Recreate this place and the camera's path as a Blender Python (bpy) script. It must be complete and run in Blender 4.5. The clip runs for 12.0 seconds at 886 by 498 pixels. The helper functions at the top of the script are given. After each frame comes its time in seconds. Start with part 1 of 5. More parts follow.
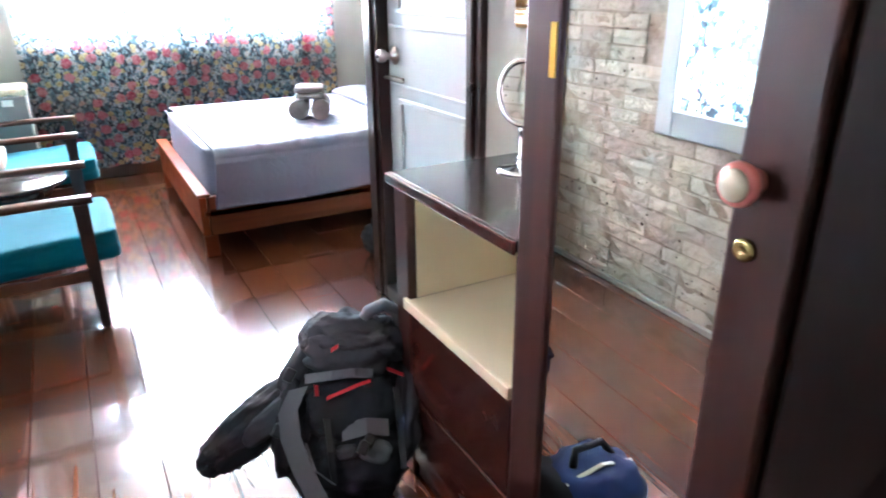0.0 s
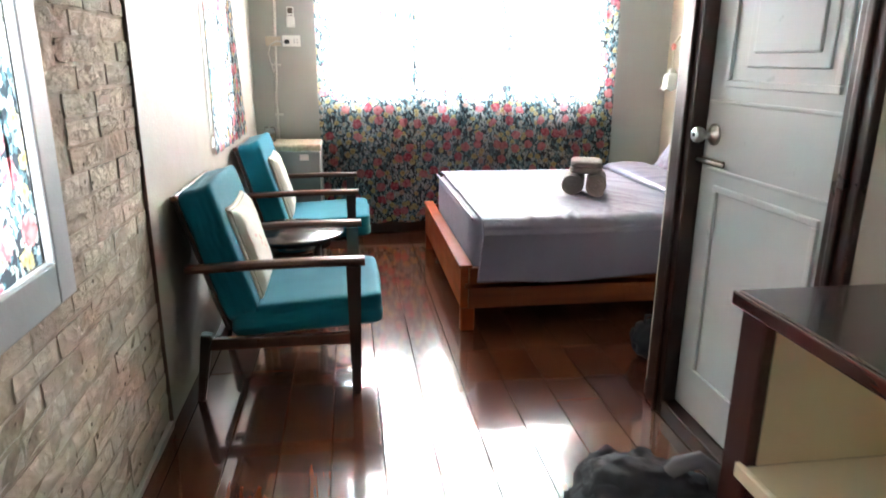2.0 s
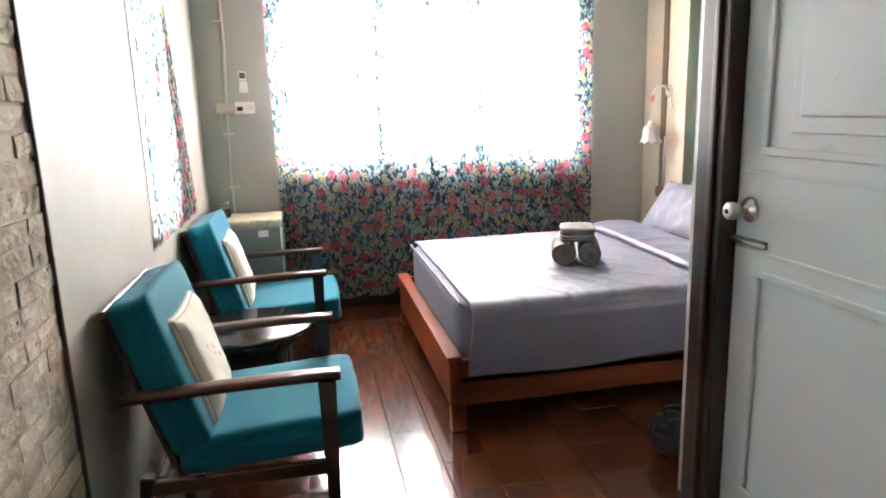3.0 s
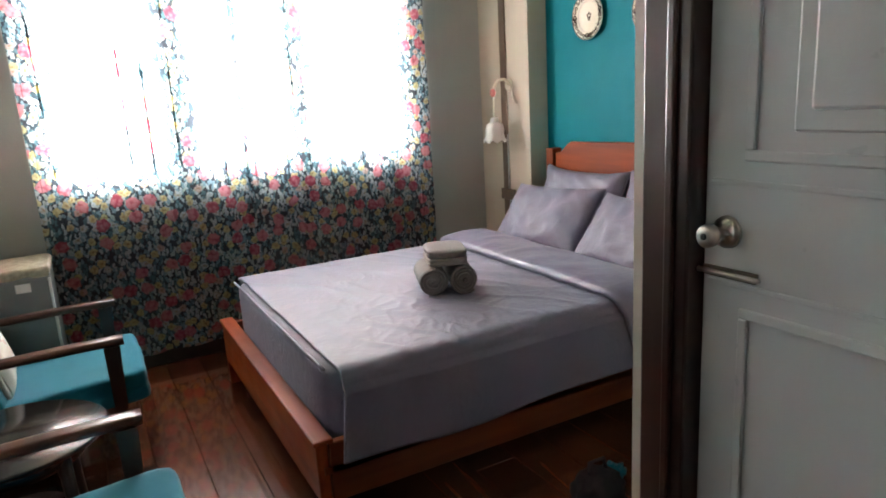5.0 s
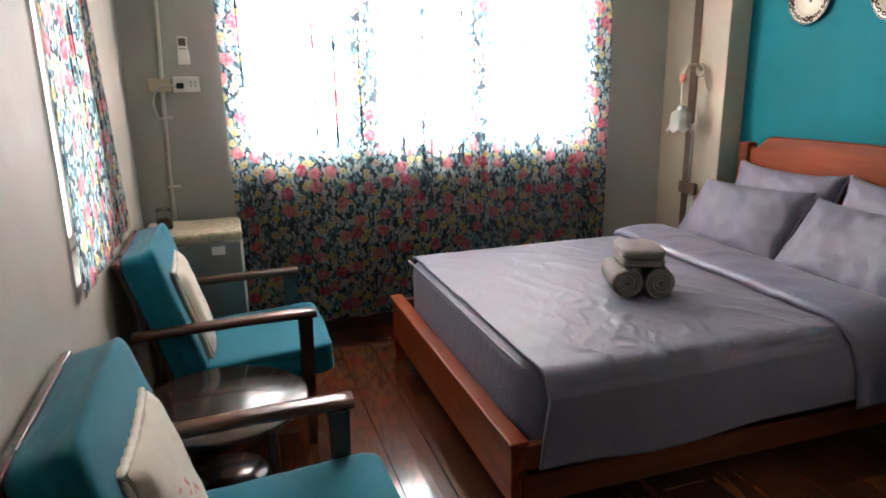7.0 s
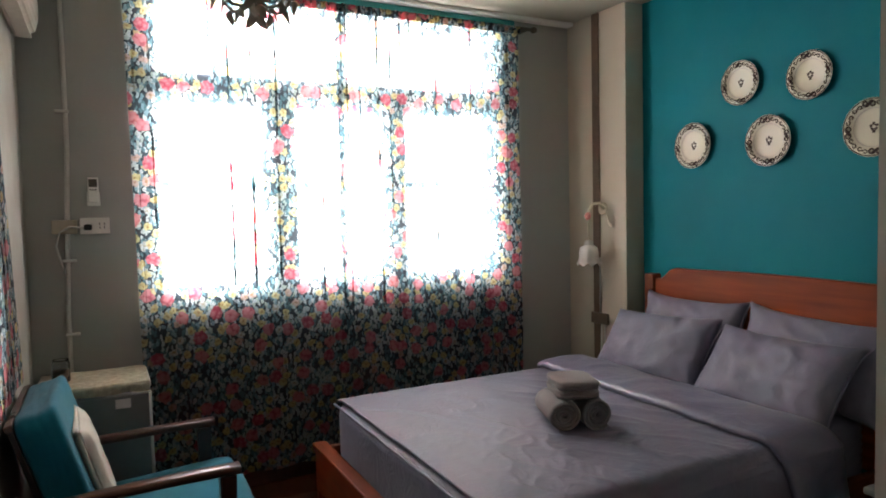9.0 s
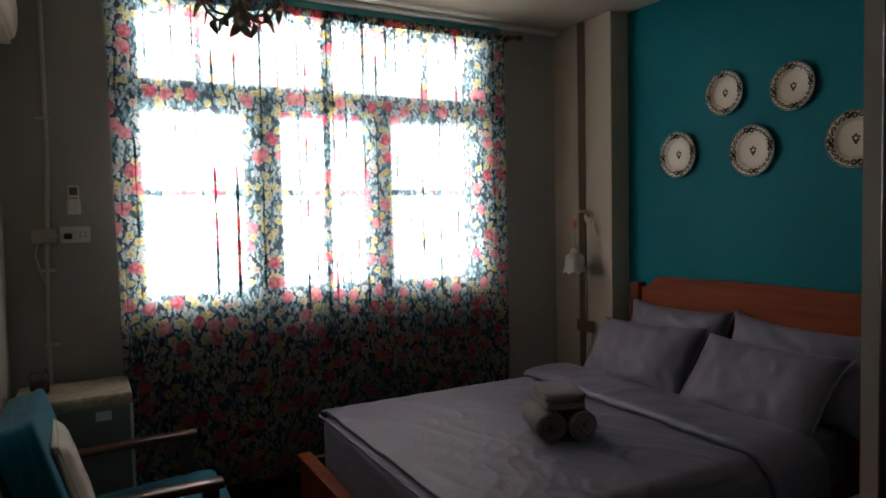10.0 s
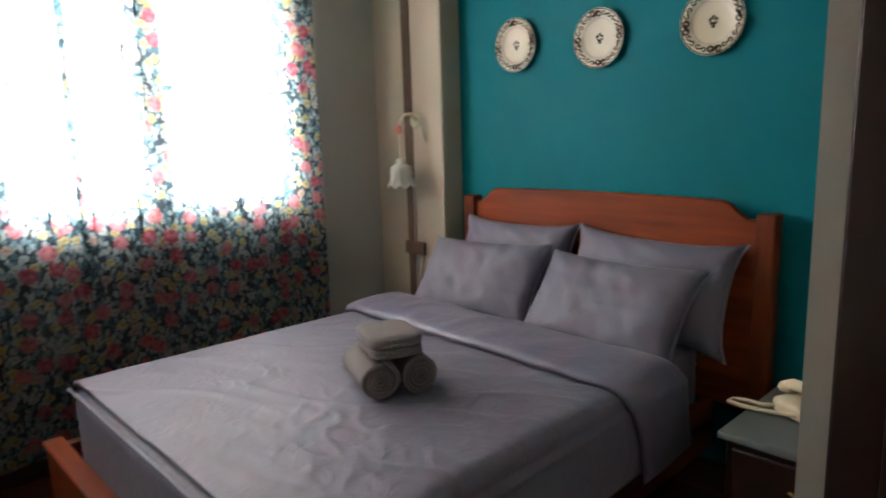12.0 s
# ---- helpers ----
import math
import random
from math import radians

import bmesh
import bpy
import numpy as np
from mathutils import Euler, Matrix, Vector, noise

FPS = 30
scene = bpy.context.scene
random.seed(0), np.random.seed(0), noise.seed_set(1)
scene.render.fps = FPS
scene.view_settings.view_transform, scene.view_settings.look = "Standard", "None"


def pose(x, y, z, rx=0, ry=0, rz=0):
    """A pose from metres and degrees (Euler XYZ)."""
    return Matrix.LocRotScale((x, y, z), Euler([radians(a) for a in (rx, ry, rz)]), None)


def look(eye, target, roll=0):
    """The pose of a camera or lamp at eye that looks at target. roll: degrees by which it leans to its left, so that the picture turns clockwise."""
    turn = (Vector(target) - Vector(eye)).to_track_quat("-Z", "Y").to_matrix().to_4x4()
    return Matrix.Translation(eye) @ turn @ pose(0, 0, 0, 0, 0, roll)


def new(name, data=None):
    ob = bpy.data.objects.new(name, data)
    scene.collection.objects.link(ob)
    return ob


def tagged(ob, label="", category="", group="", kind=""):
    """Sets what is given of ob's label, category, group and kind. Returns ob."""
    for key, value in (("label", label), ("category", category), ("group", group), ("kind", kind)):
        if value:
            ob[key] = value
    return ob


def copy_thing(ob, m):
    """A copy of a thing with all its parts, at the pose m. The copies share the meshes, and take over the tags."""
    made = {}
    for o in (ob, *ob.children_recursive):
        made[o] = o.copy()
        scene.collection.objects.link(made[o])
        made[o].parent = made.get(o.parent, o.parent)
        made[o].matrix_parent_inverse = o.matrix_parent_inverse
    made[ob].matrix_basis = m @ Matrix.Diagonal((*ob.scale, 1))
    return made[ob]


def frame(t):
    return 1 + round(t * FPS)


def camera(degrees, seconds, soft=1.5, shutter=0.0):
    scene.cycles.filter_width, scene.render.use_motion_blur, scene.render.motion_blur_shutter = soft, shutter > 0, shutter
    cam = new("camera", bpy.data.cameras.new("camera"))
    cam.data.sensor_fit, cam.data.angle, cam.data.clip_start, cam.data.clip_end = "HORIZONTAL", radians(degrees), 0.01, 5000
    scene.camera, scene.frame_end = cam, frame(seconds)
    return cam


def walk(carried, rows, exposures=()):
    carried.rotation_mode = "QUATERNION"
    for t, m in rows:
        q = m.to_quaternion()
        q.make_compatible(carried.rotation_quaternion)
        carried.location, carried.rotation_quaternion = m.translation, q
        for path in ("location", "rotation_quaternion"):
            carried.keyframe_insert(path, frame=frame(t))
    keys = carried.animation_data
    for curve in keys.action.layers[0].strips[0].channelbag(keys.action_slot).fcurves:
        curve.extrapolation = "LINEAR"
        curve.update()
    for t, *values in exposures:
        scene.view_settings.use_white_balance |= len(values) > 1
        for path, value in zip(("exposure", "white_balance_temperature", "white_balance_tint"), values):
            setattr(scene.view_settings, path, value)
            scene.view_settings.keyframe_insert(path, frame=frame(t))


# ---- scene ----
cam = camera(67.9, 12.0, 1.8, 0.3)
PATH = [
    (0, (0.479, 1.141, 1.32), (1.38, 2.764, 0.578), -0.4),
    (0.5, (0.504, 1.229, 1.299), (1.166, 2.961, 0.551), -1.2),
    (1, (0.499, 1.281, 1.288), (0.999, 3.064, 0.533), -0.0),
    (1.5, (0.466, 1.347, 1.318), (0.809, 3.217, 0.698), -0.2),
    (2, (0.43, 1.54, 1.294), (0.703, 3.444, 0.744), 0.5),
    (2.5, (0.425, 1.757, 1.339), (0.766, 3.685, 0.93), -1.0),
    (4.3, (0.373, 2.47, 1.387), (0.929, 4.337, 0.936), -2.2),
    (4.5, (0.365, 2.534, 1.392), (1.075, 4.347, 0.939), -1.7),
    (5, (0.431, 2.658, 1.377), (1.358, 4.376, 0.937), -3.3),
    (5.5, (0.447, 2.794, 1.383), (1.389, 4.501, 0.935), -2.2),
    (6, (0.403, 2.884, 1.375), (1.049, 4.713, 0.886), -1.4),
    (6.5, (0.279, 2.912, 1.427), (0.855, 4.759, 0.917), -1.9),
    (6.7, (0.242, 2.89, 1.442), (0.818, 4.737, 0.933), -1.4),
    (8.3, (0.063, 2.978, 1.367), (0.887, 4.772, 1.045), -0.5),
    (8.5, (0.047, 2.984, 1.4), (0.911, 4.774, 1.178), -0.7),
    (9, (0.081, 2.978, 1.44), (0.996, 4.753, 1.333), -1.3),
    (9.5, (0.084, 2.98, 1.459), (1.027, 4.742, 1.394), -0.8),
    (10, (0.089, 2.991, 1.468), (1.042, 4.747, 1.37), -1.2),
    (10.5, (0.137, 3.051, 1.435), (1.105, 4.793, 1.266), -0.5),
    (11, (0.285, 3.175, 1.391), (1.304, 4.882, 1.17), -1.5),
    (11.5, (0.351, 3.339, 1.318), (1.483, 4.961, 1.024), -0.4),
    (12, (0.478, 3.489, 1.384), (1.835, 4.916, 1.035), -1.7),
]
EXPOSURES = [(0.0, 3.2, 5400, 8), (0.5, 3.4, 5700, 8), (1.0, 2.7, 5950, 7), (1.5, 2.05, 6300, 7), (2.0, 2.1, 6250, 6), (2.5, 2.2, 6250, 6), (4.5, 0.6, 6450, 8), (5.0, 0.9, 6450, 8), (5.5, 1.25, 6450, 8), (6.0, 1.15, 6500, 8), (6.5, 0.85, 6500, 9),
             (8.5, 0.68, 6550, 9), (9.0, -0.2, 6600, 9), (9.5, -1.15, 6650, 9), (10.0, -1.7, 6650, 9), (10.5, -1.95, 6650, 8), (11.0, -1.95, 6650, 7), (11.5, -1.1, 6600, 6), (12.0, 0.05, 6550, 5)]
walk(cam, [(t, look(eye, target, roll)) for t, eye, target, roll in PATH], EXPOSURES)

# ---- plan, metres ----
XL, XD, XT = -0.238, 1.595, 3.04       # brick side wall, bathroom door wall, teal wall
YW, YB, YS, YP = 6.56, 0.10, 3.80, 3.825  # window wall, wall behind, end of the bricks, corner of the bathroom
CEIL = 2.68

# ---- world and light ----
world = bpy.data.worlds.new("sky")
scene.world = world
world.use_nodes = True
wn = world.node_tree
sky = wn.nodes.new("ShaderNodeTexSky")
sky.sky_type, sky.sun_disc, sky.sun_elevation, sky.sun_rotation = "NISHITA", False, radians(50), radians(20)
wn.links.new(sky.outputs[0], wn.nodes["Background"].inputs[0])
wn.nodes["Background"].inputs[1].default_value = 0.12


def area(name, m, w, h, power, color=(1, 1, 1)):
    d = bpy.data.lights.new(name, "AREA")
    d.shape, d.size, d.size_y, d.energy, d.color = "RECTANGLE", w, h, power, color
    ob = new(name, d)
    ob.matrix_world = m
    return ob


area("window_daylight", pose(1.26, YW + 0.30, 1.79, -90, 0, 0), 2.2, 1.6, 470, (0.95, 0.98, 1.0))
area("side_window_daylight", pose(XL - 0.30, 5.21, 1.45, 0, -90, 0), 1.1, 0.56, 20, (0.95, 0.98, 1.0))
area("brick_window_daylight", pose(XL - 0.30, 2.42, 1.50, 0, -90, 0), 1.35, 1.25, 20, (0.95, 0.98, 1.0))

# ---- materials ----
class Nodes:
    """A small writer of node materials."""
    def __init__(self, name):
        self.m = bpy.data.materials.new(name)
        self.m.use_nodes = True
        self.t = self.m.node_tree
        self.b = self.t.nodes["Principled BSDF"]
        self.out = self.t.nodes["Material Output"]

    def n(self, kind, ins=None, **props):
        node = self.t.nodes.new("ShaderNode" + kind)
        for k, v in props.items():
            setattr(node, k, v)
        for k, v in (ins or {}).items():
            self.set(node.inputs[k], v)
        return node

    def set(self, socket, v):
        if isinstance(v, bpy.types.NodeSocket):
            self.t.links.new(v, socket)
        elif isinstance(v, tuple) and len(v) == 3 and socket.type == "RGBA":
            socket.default_value = (*v, 1)
        else:
            socket.default_value = v

    def ins(self, **kw):
        for k, v in kw.items():
            self.set(self.b.inputs[k.replace("_", " ")], v)
        return self

    def coord(self, scale=(1, 1, 1), which="Object"):
        c = self.n("TexCoord")
        return self.n("Mapping", {"Vector": c.outputs[which], "Scale": scale}).outputs[0]

    def noise(self, scale, vec=None, detail=4, rough=0.55, distortion=0.0):
        return self.n("TexNoise", {"Vector": vec or self.coord(), "Scale": scale, "Detail": detail, "Roughness": rough, "Distortion": distortion}).outputs["Fac"]

    def ramp(self, fac, *stops, mode="LINEAR"):
        r = self.n("ValToRGB", {"Fac": fac})
        r.color_ramp.interpolation = mode
        e = r.color_ramp.elements
        while len(e) < len(stops):
            e.new(0.5)
        for q, (p, c) in zip(e, stops):
            q.position = p
            q.color = (*c, 1) if isinstance(c, tuple) else (c, c, c, 1)
        return r.outputs["Color"]

    def mix(self, fac, a, b, blend="MIX"):
        m = self.n("Mix", data_type="RGBA", blend_type=blend)
        for s, v in ((m.inputs[0], fac), (m.inputs[6], a), (m.inputs[7], b)):
            self.set(s, v)
        return m.outputs[2]

    def math(self, op, a, b=0.0):
        m = self.n("Math", operation=op)
        self.set(m.inputs[0], a)
        self.set(m.inputs[1], b)
        return m.outputs[0]

    def bump(self, height, strength=0.3, dist=0.01):
        self.set(self.b.inputs["Normal"], self.n("Bump", {"Height": height, "Strength": strength, "Distance": dist}).outputs[0])
        return self

    def rnd(self, which="Random"):
        return self.n("ObjectInfo").outputs[which]


def paint(name, color, rough=0.6, mottle=0.12, relief=0.08, stain=(0.6, 0.55, 0.47), amount=0.15, gloss=0.5):
    k = Nodes(name)
    big = k.noise(1.3, detail=6)
    fine = k.noise(60, detail=3)
    c = k.mix(k.ramp(big, (0.35, 0.0), (0.75, 1.0)), color, tuple(v * (1 - mottle) for v in color))
    c = k.mix(k.math("MULTIPLY", k.ramp(k.noise(4.0, detail=8, rough=0.7), (0.58, 0.0), (0.8, 1.0)), amount), c, tuple(v * s for v, s in zip(color, stain)))
    k.ins(Base_Color=c, Roughness=k.ramp(k.noise(9), (0.3, rough - 0.08), (0.7, rough + 0.08)), Specular_IOR_Level=gloss)
    return k.bump(k.math("ADD", fine, k.math("MULTIPLY", big, 2.0)), relief, 0.01).m


def wood(name, dark, light, rough=0.3, axis=0, scale=1.0, coat=0.0, relief=0.06, gloss=0.5):
    k = Nodes(name)
    st = [9.0, 9.0, 9.0]
    st[axis] = 0.7
    v = k.n("VectorMath", {0: k.coord(tuple(a * scale for a in st)), 1: k.n("CombineXYZ", {0: k.math("MULTIPLY", k.rnd(), 37.0), 1: k.math("MULTIPLY", k.rnd(), 11.0)}).outputs[0]}, operation="ADD").outputs[0]
    grain = k.noise(2.6, v, detail=3, rough=0.45, distortion=0.2)
    fine = k.noise(16, v, detail=4)
    c = k.ramp(grain, (0.15, dark), (0.7, light))
    c = k.mix(k.math("MULTIPLY", fine, 0.25), c, dark)
    c = k.mix(k.ramp(k.rnd(), (0.0, 0.0), (1.0, 0.25)), c, tuple(x * 0.8 for x in dark))
    k.ins(Base_Color=c, Roughness=k.ramp(k.noise(5, detail=6), (0.35, rough * 0.9), (0.7, rough * 1.15)), Coat_Weight=coat, Coat_Roughness=0.08, Specular_IOR_Level=gloss)
    return k.bump(fine, relief, 0.003).m


def plain(name, color, rough=0.5, metal=0.0, var=0.15, scale=25, relief=0.0, **more):
    k = Nodes(name)
    c = k.mix(k.ramp(k.noise(scale, detail=5), (0.3, 0.0), (0.75, 1.0)), color, tuple(v * (1 - var) for v in color))
    k.ins(Base_Color=c, Roughness=rough, Metallic=metal, **more)
    if relief:
        k.bump(k.noise(scale * 6, detail=2), relief, 0.004)
    return k.m


def cloth(name, color, weave=700, rough=0.9, sheen=0.15, var=0.12, relief=0.15):
    k = Nodes(name)
    c = k.mix(k.ramp(k.noise(7, detail=5), (0.3, 0.0), (0.75, 1.0)), color, tuple(v * (1 - var) for v in color))
    k.ins(Base_Color=c, Roughness=rough, Sheen_Weight=sheen, Specular_IOR_Level=0.25)
    return k.bump(k.noise(weave, detail=1), relief, 0.002).m


def bedding(name, color, rough, strength):
    k = Nodes(name)
    p = k.n("NewGeometry").outputs["Position"]
    c = k.mix(k.ramp(k.noise(6, p, detail=5), (0.3, 0.0), (0.75, 1.0)), color, tuple(v * 0.93 for v in color))
    k.ins(Base_Color=c, Roughness=rough, Sheen_Weight=0.08, Specular_IOR_Level=0.4)
    w = k.n("TexNoise", {"Vector": p, "Scale": 9.0, "Detail": 4.0, "Distortion": 1.2}).outputs["Fac"]
    ridge = k.math("SUBTRACT", 1.0, k.math("MULTIPLY", k.math("ABSOLUTE", k.math("SUBTRACT", w, 0.5)), 7.0))
    patch = k.ramp(k.noise(2.0, p, detail=2), (0.38, 0.15), (0.62, 1.0))
    h = k.math("ADD", k.math("MULTIPLY", k.math("MAXIMUM", ridge, 0.0), patch), k.math("MULTIPLY", k.noise(28, p, detail=4), 0.5))
    return k.bump(h, strength, 0.010).m


def floral(name, lit=0.55, clear=0.12, along="XZ"):
    """Thin printed cotton: dark blue ground with pink, yellow and pale flowers and leaves; lets daylight through."""
    k = Nodes(name)
    c = k.n("TexCoord").outputs["Object"]
    s = k.n("SeparateXYZ", {0: c}).outputs
    u = s[0] if along == "XZ" else s[1]
    wob = k.n("TexNoise", {"Vector": c, "Scale": 20.0, "Detail": 3.0}).outputs["Color"]
    curl = k.n("TexNoise", {"Vector": c, "Scale": 62.0, "Detail": 2.0}).outputs["Color"]
    uv = k.n("CombineXYZ", {0: u, 1: s[2]}).outputs[0]
    uvw = k.n("VectorMath", {0: uv, 1: k.n("VectorMath", {0: wob, "Scale": 0.024}, operation="SCALE").outputs[0]}, operation="ADD").outputs[0]
    uvw = k.n("VectorMath", {0: uvw, 1: k.n("VectorMath", {0: curl, "Scale": 0.022}, operation="SCALE").outputs[0]}, operation="ADD").outputs[0]

    def cells(scale, shift):
        v = k.n("VectorMath", {0: uvw, 1: (shift, shift * 0.7, 0)}, operation="ADD").outputs[0]
        return k.n("TexVoronoi", {"Vector": v, "Scale": scale, "Randomness": 0.85}, voronoi_dimensions="2D").outputs

    navy, pink, rose, yellow, pale = (0.012, 0.017, 0.028), (0.64, 0.19, 0.22), (0.46, 0.05, 0.09), (0.72, 0.63, 0.31), (0.62, 0.68, 0.70)

    def chan(v, i):
        return k.n("SeparateColor", {0: v["Color"]}).outputs[i]

    # broad leaves in three directions, each with a dark vein
    col = k.mix(k.ramp(k.noise(9, uvw, detail=2), (0.4, 0.0), (0.6, 1.0)), navy, (0.012, 0.035, 0.050))
    for shift, sx, sy, rot in ((3.1, 56, 28, 0.6), (9.7, 52, 27, -0.8), (5.3, 60, 31, 2.0)):
        mp = k.n("Mapping", {"Vector": uvw, "Location": (shift, shift, 0), "Rotation": (0, 0, rot), "Scale": (sx, sy, 1)}).outputs[0]
        lv = k.n("TexVoronoi", {"Vector": mp, "Scale": 1.0, "Randomness": 0.8}, voronoi_dimensions="2D").outputs
        lc = k.ramp(chan(lv, 0), (0, (0.07, 0.17, 0.20)), (0.28, (0.24, 0.38, 0.44)), (0.52, pale), (0.82, (0.50, 0.58, 0.52)), mode="CONSTANT")
        lc = k.mix(k.ramp(lv["Distance"], (0.10, 0.35), (0.34, 0.0)), lc, (0.10, 0.18, 0.22))
        on = k.math("MULTIPLY", k.ramp(lv["Distance"], (0.36, 1.0), (0.42, 0.0)), k.ramp(chan(lv, 1), (0, 1.0), (0.56, 0.0), mode="CONSTANT"))
        col = k.mix(on, col, lc)
    # blossoms
    small = cells(17, 8.3)
    sc = k.ramp(chan(small, 1), (0, yellow), (0.40, pale), (0.62, (0.72, 0.62, 0.34)), (0.84, (0.66, 0.46, 0.44)), mode="CONSTANT")
    sc = k.mix(k.ramp(cells(58, 2.2)["Distance"], (0.2, 0.0), (0.62, 0.55)), sc, (0.36, 0.24, 0.08))
    sc = k.mix(k.ramp(small["Distance"], (0.06, 0.7), (0.13, 0.0)), sc, (0.34, 0.16, 0.03))
    petal = k.math("ADD", small["Distance"], k.math("MULTIPLY", k.noise(80, uvw, detail=1), 0.24))
    on = k.math("MULTIPLY", k.ramp(petal, (0.42, 1.0), (0.47, 0.0)), k.ramp(chan(small, 2), (0, 1.0), (0.68, 0.0), mode="CONSTANT"))
    col = k.mix(on, col, sc)
    # roses with curled petals
    big = cells(10.5, 0.4)
    petals = cells(40, 1.7)
    bc = k.ramp(chan(big, 0), (0, pink), (0.45, rose), (0.75, (0.70, 0.22, 0.22)), mode="CONSTANT")
    bc = k.mix(k.ramp(petals["Distance"], (0.12, 0.55), (0.55, 0.0)), bc, (0.74, 0.34, 0.36))
    bc = k.mix(k.ramp(petals["Distance"], (0.52, 0.0), (0.68, 0.6)), bc, (0.34, 0.02, 0.05))
    edge = k.math("ADD", big["Distance"], k.math("MULTIPLY", k.noise(50, uvw, detail=2), 0.2))
    on = k.math("MULTIPLY", k.ramp(edge, (0.42, 1.0), (0.46, 0.0)), k.ramp(chan(big, 1), (0, 1.0), (0.52, 0.0), mode="CONSTANT"))
    col = k.mix(on, col, bc)
    k.ins(Base_Color=k.mix(1.0, k.mix(0.45, col, (0.12, 0.11, 0.115)), (0.64, 0.59, 0.60), "MULTIPLY"), Roughness=0.85)
    k.bump(k.noise(900, detail=1), 0.1, 0.001)
    tr = k.n("BsdfTranslucent", {"Color": k.mix(0.035, col, (0.75, 0.75, 0.75))})
    a = k.n("MixShader", {0: lit, 1: k.b.outputs[0], 2: tr.outputs[0]})
    cl = k.n("BsdfTransparent", {"Color": k.mix(0.65, col, (1, 1, 1))})
    b = k.n("MixShader", {0: clear, 1: a.outputs[0], 2: cl.outputs[0]})
    k.t.links.new(b.outputs[0], k.out.inputs[0])
    return k.m


def brick_material():
    k = Nodes("whitewashed_brick")
    r = k.rnd()
    isl = k.n("NewGeometry").outputs["Random Per Island"]
    r = k.math("FRACT", k.math("ADD", r, isl))
    base = k.ramp(r, (0, (0.34, 0.20, 0.14)), (0.2, (0.40, 0.29, 0.21)), (0.6, (0.48, 0.41, 0.33)), (1, (0.42, 0.36, 0.30)))
    wash = k.mix(r, (0.55, 0.48, 0.385), (0.41, 0.335, 0.255))
    p = k.n("NewGeometry").outputs["Position"]
    patch = k.math("ADD", k.math("MULTIPLY", k.noise(2.2, p, detail=8, rough=0.65), 0.75), k.math("MULTIPLY", k.noise(14, p, detail=6, rough=0.7), 0.3))
    c = k.mix(k.ramp(k.math("SUBTRACT", patch, k.math("MULTIPLY", r, 0.09)), (0.30, 0.0), (0.50, 1.0)), base, wash)
    pits = k.n("TexVoronoi", {"Vector": p, "Scale": 26.0}).outputs["Distance"]
    c = k.mix(k.ramp(k.math("ADD", pits, k.noise(7, p, detail=5)), (0.53, 0.9), (0.59, 0.0)), c, (0.07, 0.045, 0.03))
    k.ins(Base_Color=c, Roughness=0.92)
    return k.bump(k.math("ADD", k.noise(45, p, detail=8, rough=0.7), k.math("MULTIPLY", pits, 0.5)), 0.8, 0.02).m


def mortar_material():
    k = Nodes("lime_mortar")
    p = k.n("NewGeometry").outputs["Position"]
    c = k.ramp(k.noise(6, p, detail=8, rough=0.7), (0.3, (0.16, 0.12, 0.08)), (0.5, (0.35, 0.285, 0.215)), (0.72, (0.46, 0.39, 0.31)))
    pits = k.n("TexVoronoi", {"Vector": p, "Scale": 22.0}).outputs["Distance"]
    c = k.mix(k.ramp(k.math("ADD", pits, k.noise(6, p, detail=5)), (0.52, 0.9), (0.58, 0.0)), c, (0.09, 0.06, 0.04))
    k.ins(Base_Color=c, Roughness=0.95)
    return k.bump(k.noise(30, p, detail=5, rough=0.6), 0.5, 0.02).m


def floor_material():
    k = Nodes("varnished_floorboard")
    r = k.rnd()
    v = k.n("VectorMath", {0: k.n("Mapping", {"Vector": k.n("NewGeometry").outputs["Position"], "Scale": (9, 0.7, 1)}).outputs[0], 1: k.n("CombineXYZ", {0: k.math("MULTIPLY", r, 50.0), 1: k.math("MULTIPLY", r, 9.0)}).outputs[0]}, operation="ADD").outputs[0]
    grain = k.noise(1.7, v, detail=8, rough=0.6, distortion=0.8)
    c = k.ramp(grain, (0.3, (0.060, 0.014, 0.007)), (0.7, (0.17, 0.048, 0.018)))
    c = k.mix(k.math("MULTIPLY", r, 0.5), c, (0.045, 0.012, 0.008))
    scuff = k.noise(5, k.n("NewGeometry").outputs["Position"], detail=9, rough=0.7)
    k.ins(Base_Color=c, Roughness=k.ramp(scuff, (0.35, 0.16), (0.7, 0.26)), Coat_Weight=1.0, Coat_Roughness=0.06, Coat_IOR=1.55, IOR=1.5)
    wav = k.noise(3.0, k.n("NewGeometry").outputs["Position"], detail=3)
    return k.bump(k.math("ADD", k.math("MULTIPLY", grain, 0.01), wav), 0.07, 0.03).m


